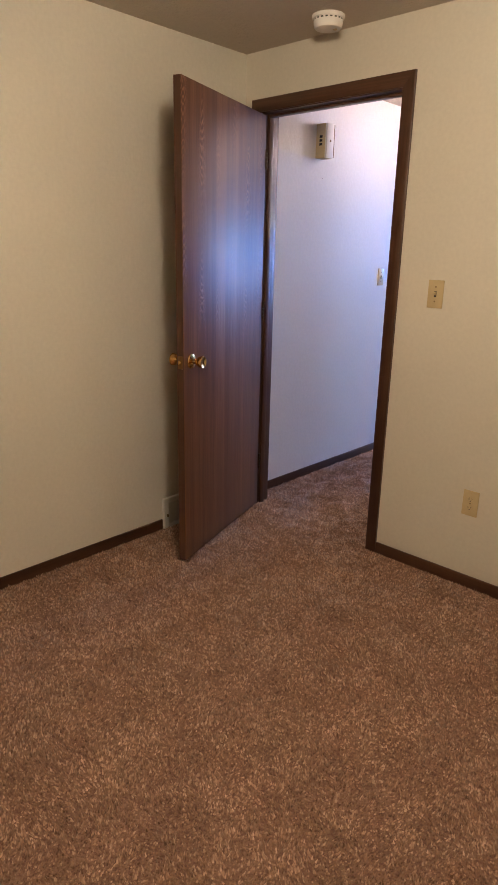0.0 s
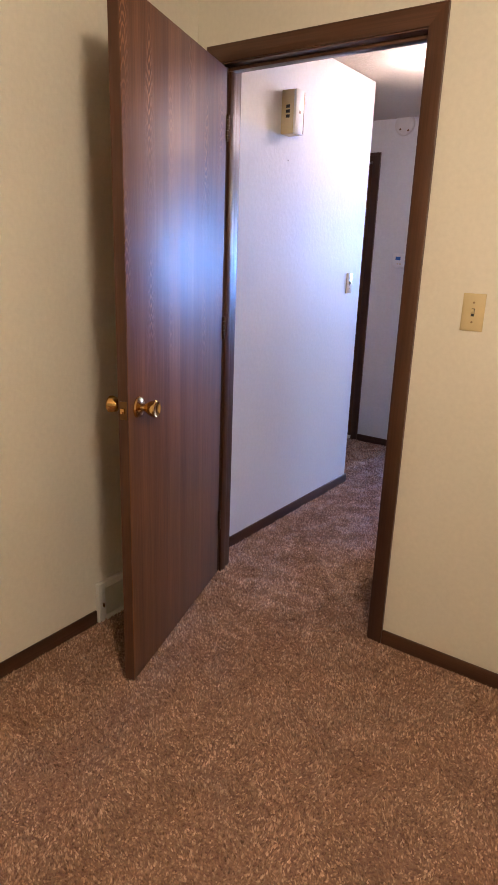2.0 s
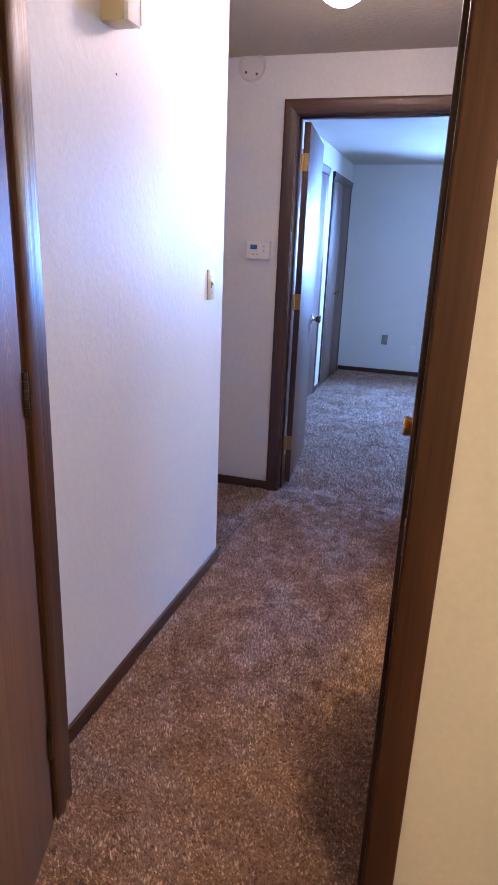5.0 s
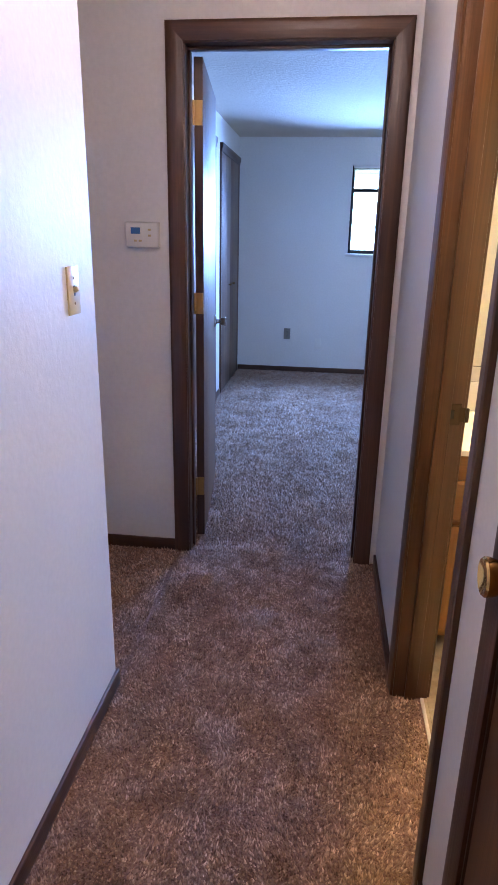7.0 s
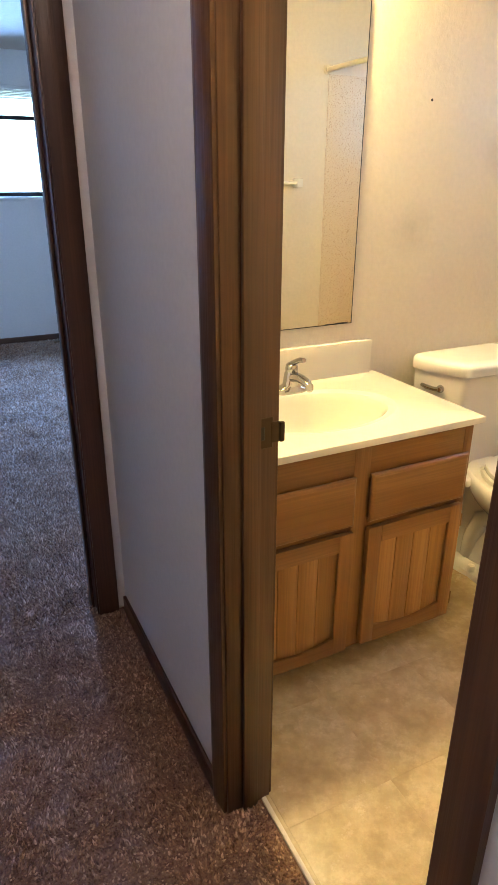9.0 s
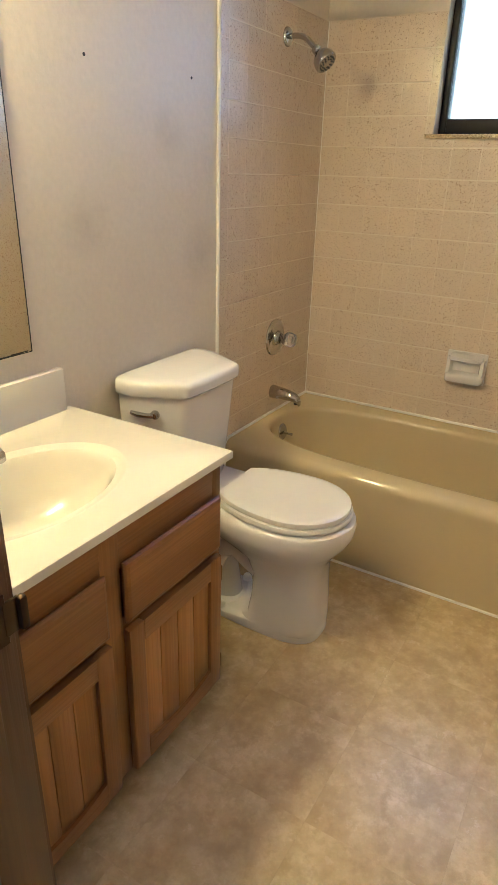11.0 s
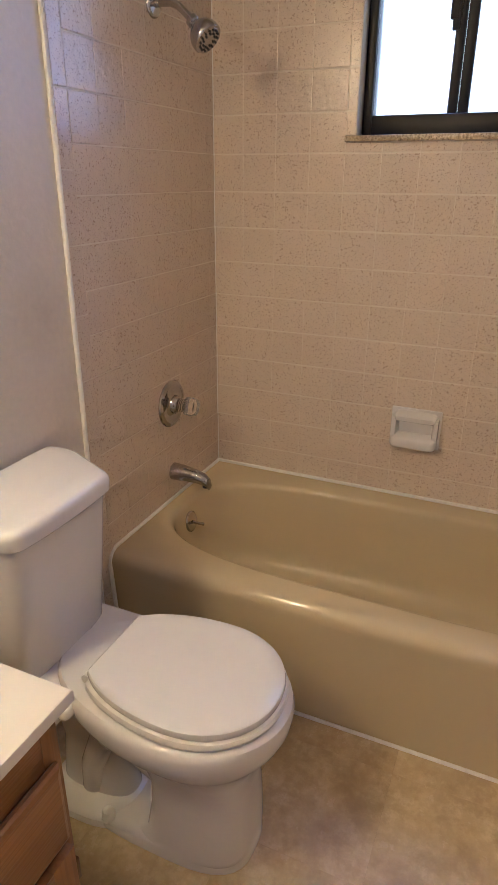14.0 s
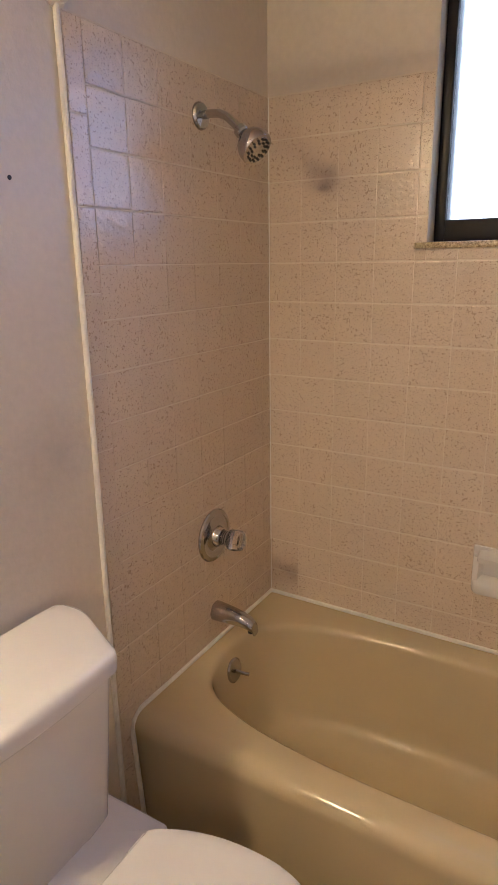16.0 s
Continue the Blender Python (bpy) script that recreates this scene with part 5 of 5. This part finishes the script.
loft(bm, [[Vector((x, -0.017 - (y - 0.017) * k, z * k)) for z, y in shade] for x, k in ((-0.158, 0.90), (-0.150, 1.0), (0.150, 1.0), (0.158, 0.90))])
part("glass_shade", bm, BULB, va, "glowing frosted glass shade")
bm = bmesh.new()
lathe(bm, [(0.012, 0.0), (0.012, -0.006), (0.008, -0.012), (0.001, -0.014)], pose(0.0, -0.060, -0.060), 16)
part("finial", bm, CHROME, va)
tb = thing("towel_bar", (-0.50, BATH_S, 1.365), "white towel bar on the wall opposite the mirror", "towel bar")
for x in (-0.30, 0.30):
    part("bracket", boxes((x - 0.018, x + 0.018, 0, 0.062, -0.022, 0.022), bevel=0.006), PORCELAIN, tb)
bm = bmesh.new()
tube(bm, [(-0.30, 0.045, 0), (0.30, 0.045, 0)], 0.0085, 14)
part("rod", bm, WHITE_PLASTIC, tb)
for x in (-0.590, -0.158):
    bm = bmesh.new()
    lathe(bm, [(0.0042, 0), (0.0040, 0.0012), (0.0025, 0.0016), (0.0005, 0.0016)], pose(x, BATH_N, 1.604, 90, 0, 0), 12)
    solid("screw_hole", bm, BLACK, "small dark screw hole in the bathroom wall", "screw hole")
rod = thing("shower_curtain_rod", (-0.02, BATH_N, 1.915), "cream shower curtain rod above the tub's edge", "curtain rod")
bm = bmesh.new()
tube(bm, [(0, -0.006, 0), (0, BATH_S - BATH_N + 0.006, 0)], 0.0125, 20)
part("rod", bm, IVORY_ROD, rod)
for y0, sgn in ((-0.0002, -1), (BATH_S - BATH_N + 0.0002, 1)):
    bm = bmesh.new()
    lathe(bm, [(0.024, 0), (0.024, 0.004), (0.017, 0.010), (0.0165, 0.020)], pose(0, y0, 0, 90 if sgn < 0 else -90, 0, 0), 24)
    part("end_flange", bm, IVORY_ROD, rod)

# ---- toilet ----
TDX = -0.018  # the tank sits a little off the bowl's middle
to = thing("toilet", (-0.350, 0, 0), "white porcelain two-piece toilet with the lid closed", "toilet")


def tank_ring(z, back, wide, front, flat, ease, bow=0.006):
    """Plan of the tank: wide straight back, sides that slant in to a narrower flat front; ease rounds the corners."""
    corners = [(wide, back, ease * 0.8), (wide + 0.004, back - 0.060, ease * 1.2), (flat, front, ease), (-flat, front, ease), (-wide - 0.004, back - 0.060, ease * 1.2), (-wide, back, ease * 0.8)]
    pts, n = [], len(corners)
    for k, (x, y, r) in enumerate(corners):
        c = Vector((x, y))
        a, b = ((Vector(corners[(k + d) % n][:2]) - c).normalized() for d in (-1, 1))
        for q in range(7):
            u = q / 6
            p0, p1 = c + a * r, c + b * r
            pts.append(p0 * (1 - u) ** 2 + c * 2 * u * (1 - u) + p1 * u * u)
        if k == 2:
            pts += [Vector((flat * (1 - 2 * u), front - bow * math.sin(math.pi * u))) for u in (0.25, 0.5, 0.75)]
    return [Vector((p.x + TDX, p.y, z)) for p in pts]


TB = BATH_N - 0.016
rings = [tank_ring(z, TB, w, f, c, e) for z, w, f, c, e in ((0.405, 0.150, 4.900, 0.118, 0.030), (0.409, 0.166, 4.888, 0.130, 0.032), (0.420, 0.172, 4.883, 0.134, 0.022), (0.60, 0.188, 4.864, 0.135, 0.022), (0.757, 0.200, 4.848, 0.136, 0.022))]
bm = bmesh.new()
loft(bm, rings)
tank = part("tank", bm, PORCELAIN, to)
rings = [tank_ring(z, TB, w, f, c, e) for z, w, f, c, e in ((0.757, 0.202, 4.846, 0.137, 0.022), (0.7585, 0.209, 4.837, 0.140, 0.022), (0.762, 0.211, 4.834, 0.1415, 0.022), (0.784, 0.2115, 4.832, 0.142, 0.022), (0.793, 0.210, 4.834, 0.141, 0.022), (0.799, 0.206, 4.839, 0.138, 0.022), (0.803, 0.198, 4.848, 0.132, 0.022), (0.8045, 0.17, 4.88, 0.11, 0.03))]
bm = bmesh.new()
loft(bm, rings)
part("tank_lid", bm, PORCELAIN, to)
bm = bmesh.new()
lathe(bm, [(0.014, 0), (0.014, 0.006), (0.011, 0.012), (0.008, 0.016), (0.001, 0.017)], pose(-0.1945, 4.925, 0.705, 0, -90, 22), 18)
fh = part("flush_pivot", bm, CHROME, tank)
bm = bmesh.new()
tube(bm, [(-0.206, 4.920, 0.705), (-0.212, 4.945, 0.703), (-0.217, 4.970, 0.703), (-0.222, 4.993, 0.707)], [0.008, 0.0075, 0.0085, 0.006], 12)
part("flush_lever", bm, CHROME, fh)


def bowl_ring(z, cy, a, front, back, n=2.2, count=48):
    """An egg-shaped plan: half-width a, reaching to front and back."""
    out = []
    for i in range(count):
        t = 2 * math.pi * i / count
        c, s = math.cos(t), math.sin(t)
        r = (abs(c) ** n + abs(s) ** n) ** (-1 / n)
        out.append(Vector((a * r * c, cy + (back - cy if s > 0 else cy - front) * r * s, z)))
    return out


# pedestal, bowl and rim in one casting
rings = []
for z, cy, a, f, b, n in ((-0.002, 4.62, 0.107, 4.431, 4.885, 3.0), (0.008, 4.62, 0.109, 4.429, 4.888, 3.0), (0.022, 4.62, 0.108, 4.431, 4.880, 3.0), (0.030, 4.58, 0.107, 4.433, 4.70, 3.3), (0.045, 4.56, 0.106, 4.434, 4.675, 3.5), (0.12, 4.55, 0.105, 4.437, 4.662, 3.5), (0.20, 4.55, 0.104, 4.440, 4.662, 3.2), (0.255, 4.56, 0.109, 4.436, 4.70, 2.7), (0.290, 4.57, 0.126, 4.420, 4.79, 2.4), (0.322, 4.575, 0.153, 4.396, 4.85, 2.2), (0.350, 4.58, 0.170, 4.374, 4.87, 2.1), (0.372, 4.58, 0.177, 4.365, 4.89, 2.05), (0.400, 4.58, 0.179, 4.362, 4.90, 2.05), (0.414, 4.58, 0.175, 4.366, 4.895, 2.05), (0.420, 4.58, 0.168, 4.374, 4.89, 2.05), (0.422, 4.58, 0.15, 4.40, 4.86, 2.05)):
    rings.append(bowl_ring(z, cy, a, f, b, n))
bm = bmesh.new()
loft(bm, rings)
part("bowl", bm, PORCELAIN, to)
bm = bmesh.new()
box(bm, -0.165, 0.165, 4.775, 5.0, 0.375, 0.408, 0.014, 3)
part("tank_shelf", bm, PORCELAIN, to)
bm = bmesh.new()
loft(bm, [bowl_ring(z, 4.86, a, f, b, 2.8) for z, a, f, b in ((-0.002, 0.112, 4.70, 4.965), (0.018, 0.110, 4.705, 4.96), (0.026, 0.100, 4.72, 4.95), (0.032, 0.052, 4.74, 4.94), (0.16, 0.042, 4.76, 4.93), (0.30, 0.060, 4.74, 4.95), (0.376, 0.12, 4.74, 4.98))])
part("trapway", bm, PORCELAIN, to)
bm = bmesh.new()
tube(bm, [(-0.034, 4.64, 0.20), (-0.040, 4.73, 0.25), (-0.042, 4.79, 0.22), (-0.040, 4.83, 0.12), (-0.036, 4.84, 0.04)], [0.045, 0.040, 0.034, 0.030, 0.028], 16)
part("trap_curve", bm, PORCELAIN, to)
bm = bmesh.new()
lathe(bm, [(0.016, 0.0), (0.0155, 0.018), (0.012, 0.026), (0.005, 0.029), (0.0005, 0.0295)], pose(-0.088, 4.764, 0.020), 18)
part("bolt_cap", bm, WHITE_PLASTIC, to)
bm = bmesh.new()
lathe(bm, [(0.016, 0.0), (0.0155, 0.018), (0.012, 0.026), (0.005, 0.029), (0.0005, 0.0295)], pose(0.088, 4.764, 0.020), 18)
part("bolt_cap", bm, WHITE_PLASTIC, to)


def seat_ring(z, a, f, b, cut):
    """Round front, cut straight across at the hinge."""
    return [Vector((v.x, min(v.y, cut), v.z)) for v in bowl_ring(z, 4.56, a, f, b, 2.1, 96)]


bm = bmesh.new()
loft(bm, [seat_ring(z, a, f, 4.832, c) for z, a, f, c in ((0.424, 0.158, 4.385, 4.765), (0.426, 0.164, 4.379, 4.768), (0.433, 0.165, 4.377, 4.769), (0.440, 0.162, 4.380, 4.767), (0.4415, 0.157, 4.386, 4.764))])
part("seat", bm, WHITE_PLASTIC, to, "white plastic seat ring")
bm = bmesh.new()
loft(bm, [seat_ring(z, a, f, 4.818, c) for z, a, f, c in ((0.4425, 0.151, 4.391, 4.766), (0.444, 0.157, 4.385, 4.770), (0.452, 0.1585, 4.383, 4.772), (0.459, 0.157, 4.385, 4.771), (0.4615, 0.153, 4.389, 4.768), (0.4622, 0.135, 4.41, 4.755), (0.4616, 0.11, 4.44, 4.74))])
part("seat_lid", bm, PORCELAIN, to, "white glossy closed seat lid")
for x in (-0.075, 0.075):
    bm = bmesh.new()
    tube(bm, [(x - 0.022, 4.775, 0.436), (x + 0.022, 4.775, 0.436)], 0.011, 12)
    part("seat_hinge", bm, WHITE_PLASTIC, to)
part("label_bar", boxes((-0.055, 0.0, 4.812, 4.818, 0.4083, 0.4088)), BLACK, to, "faint dark printed line")
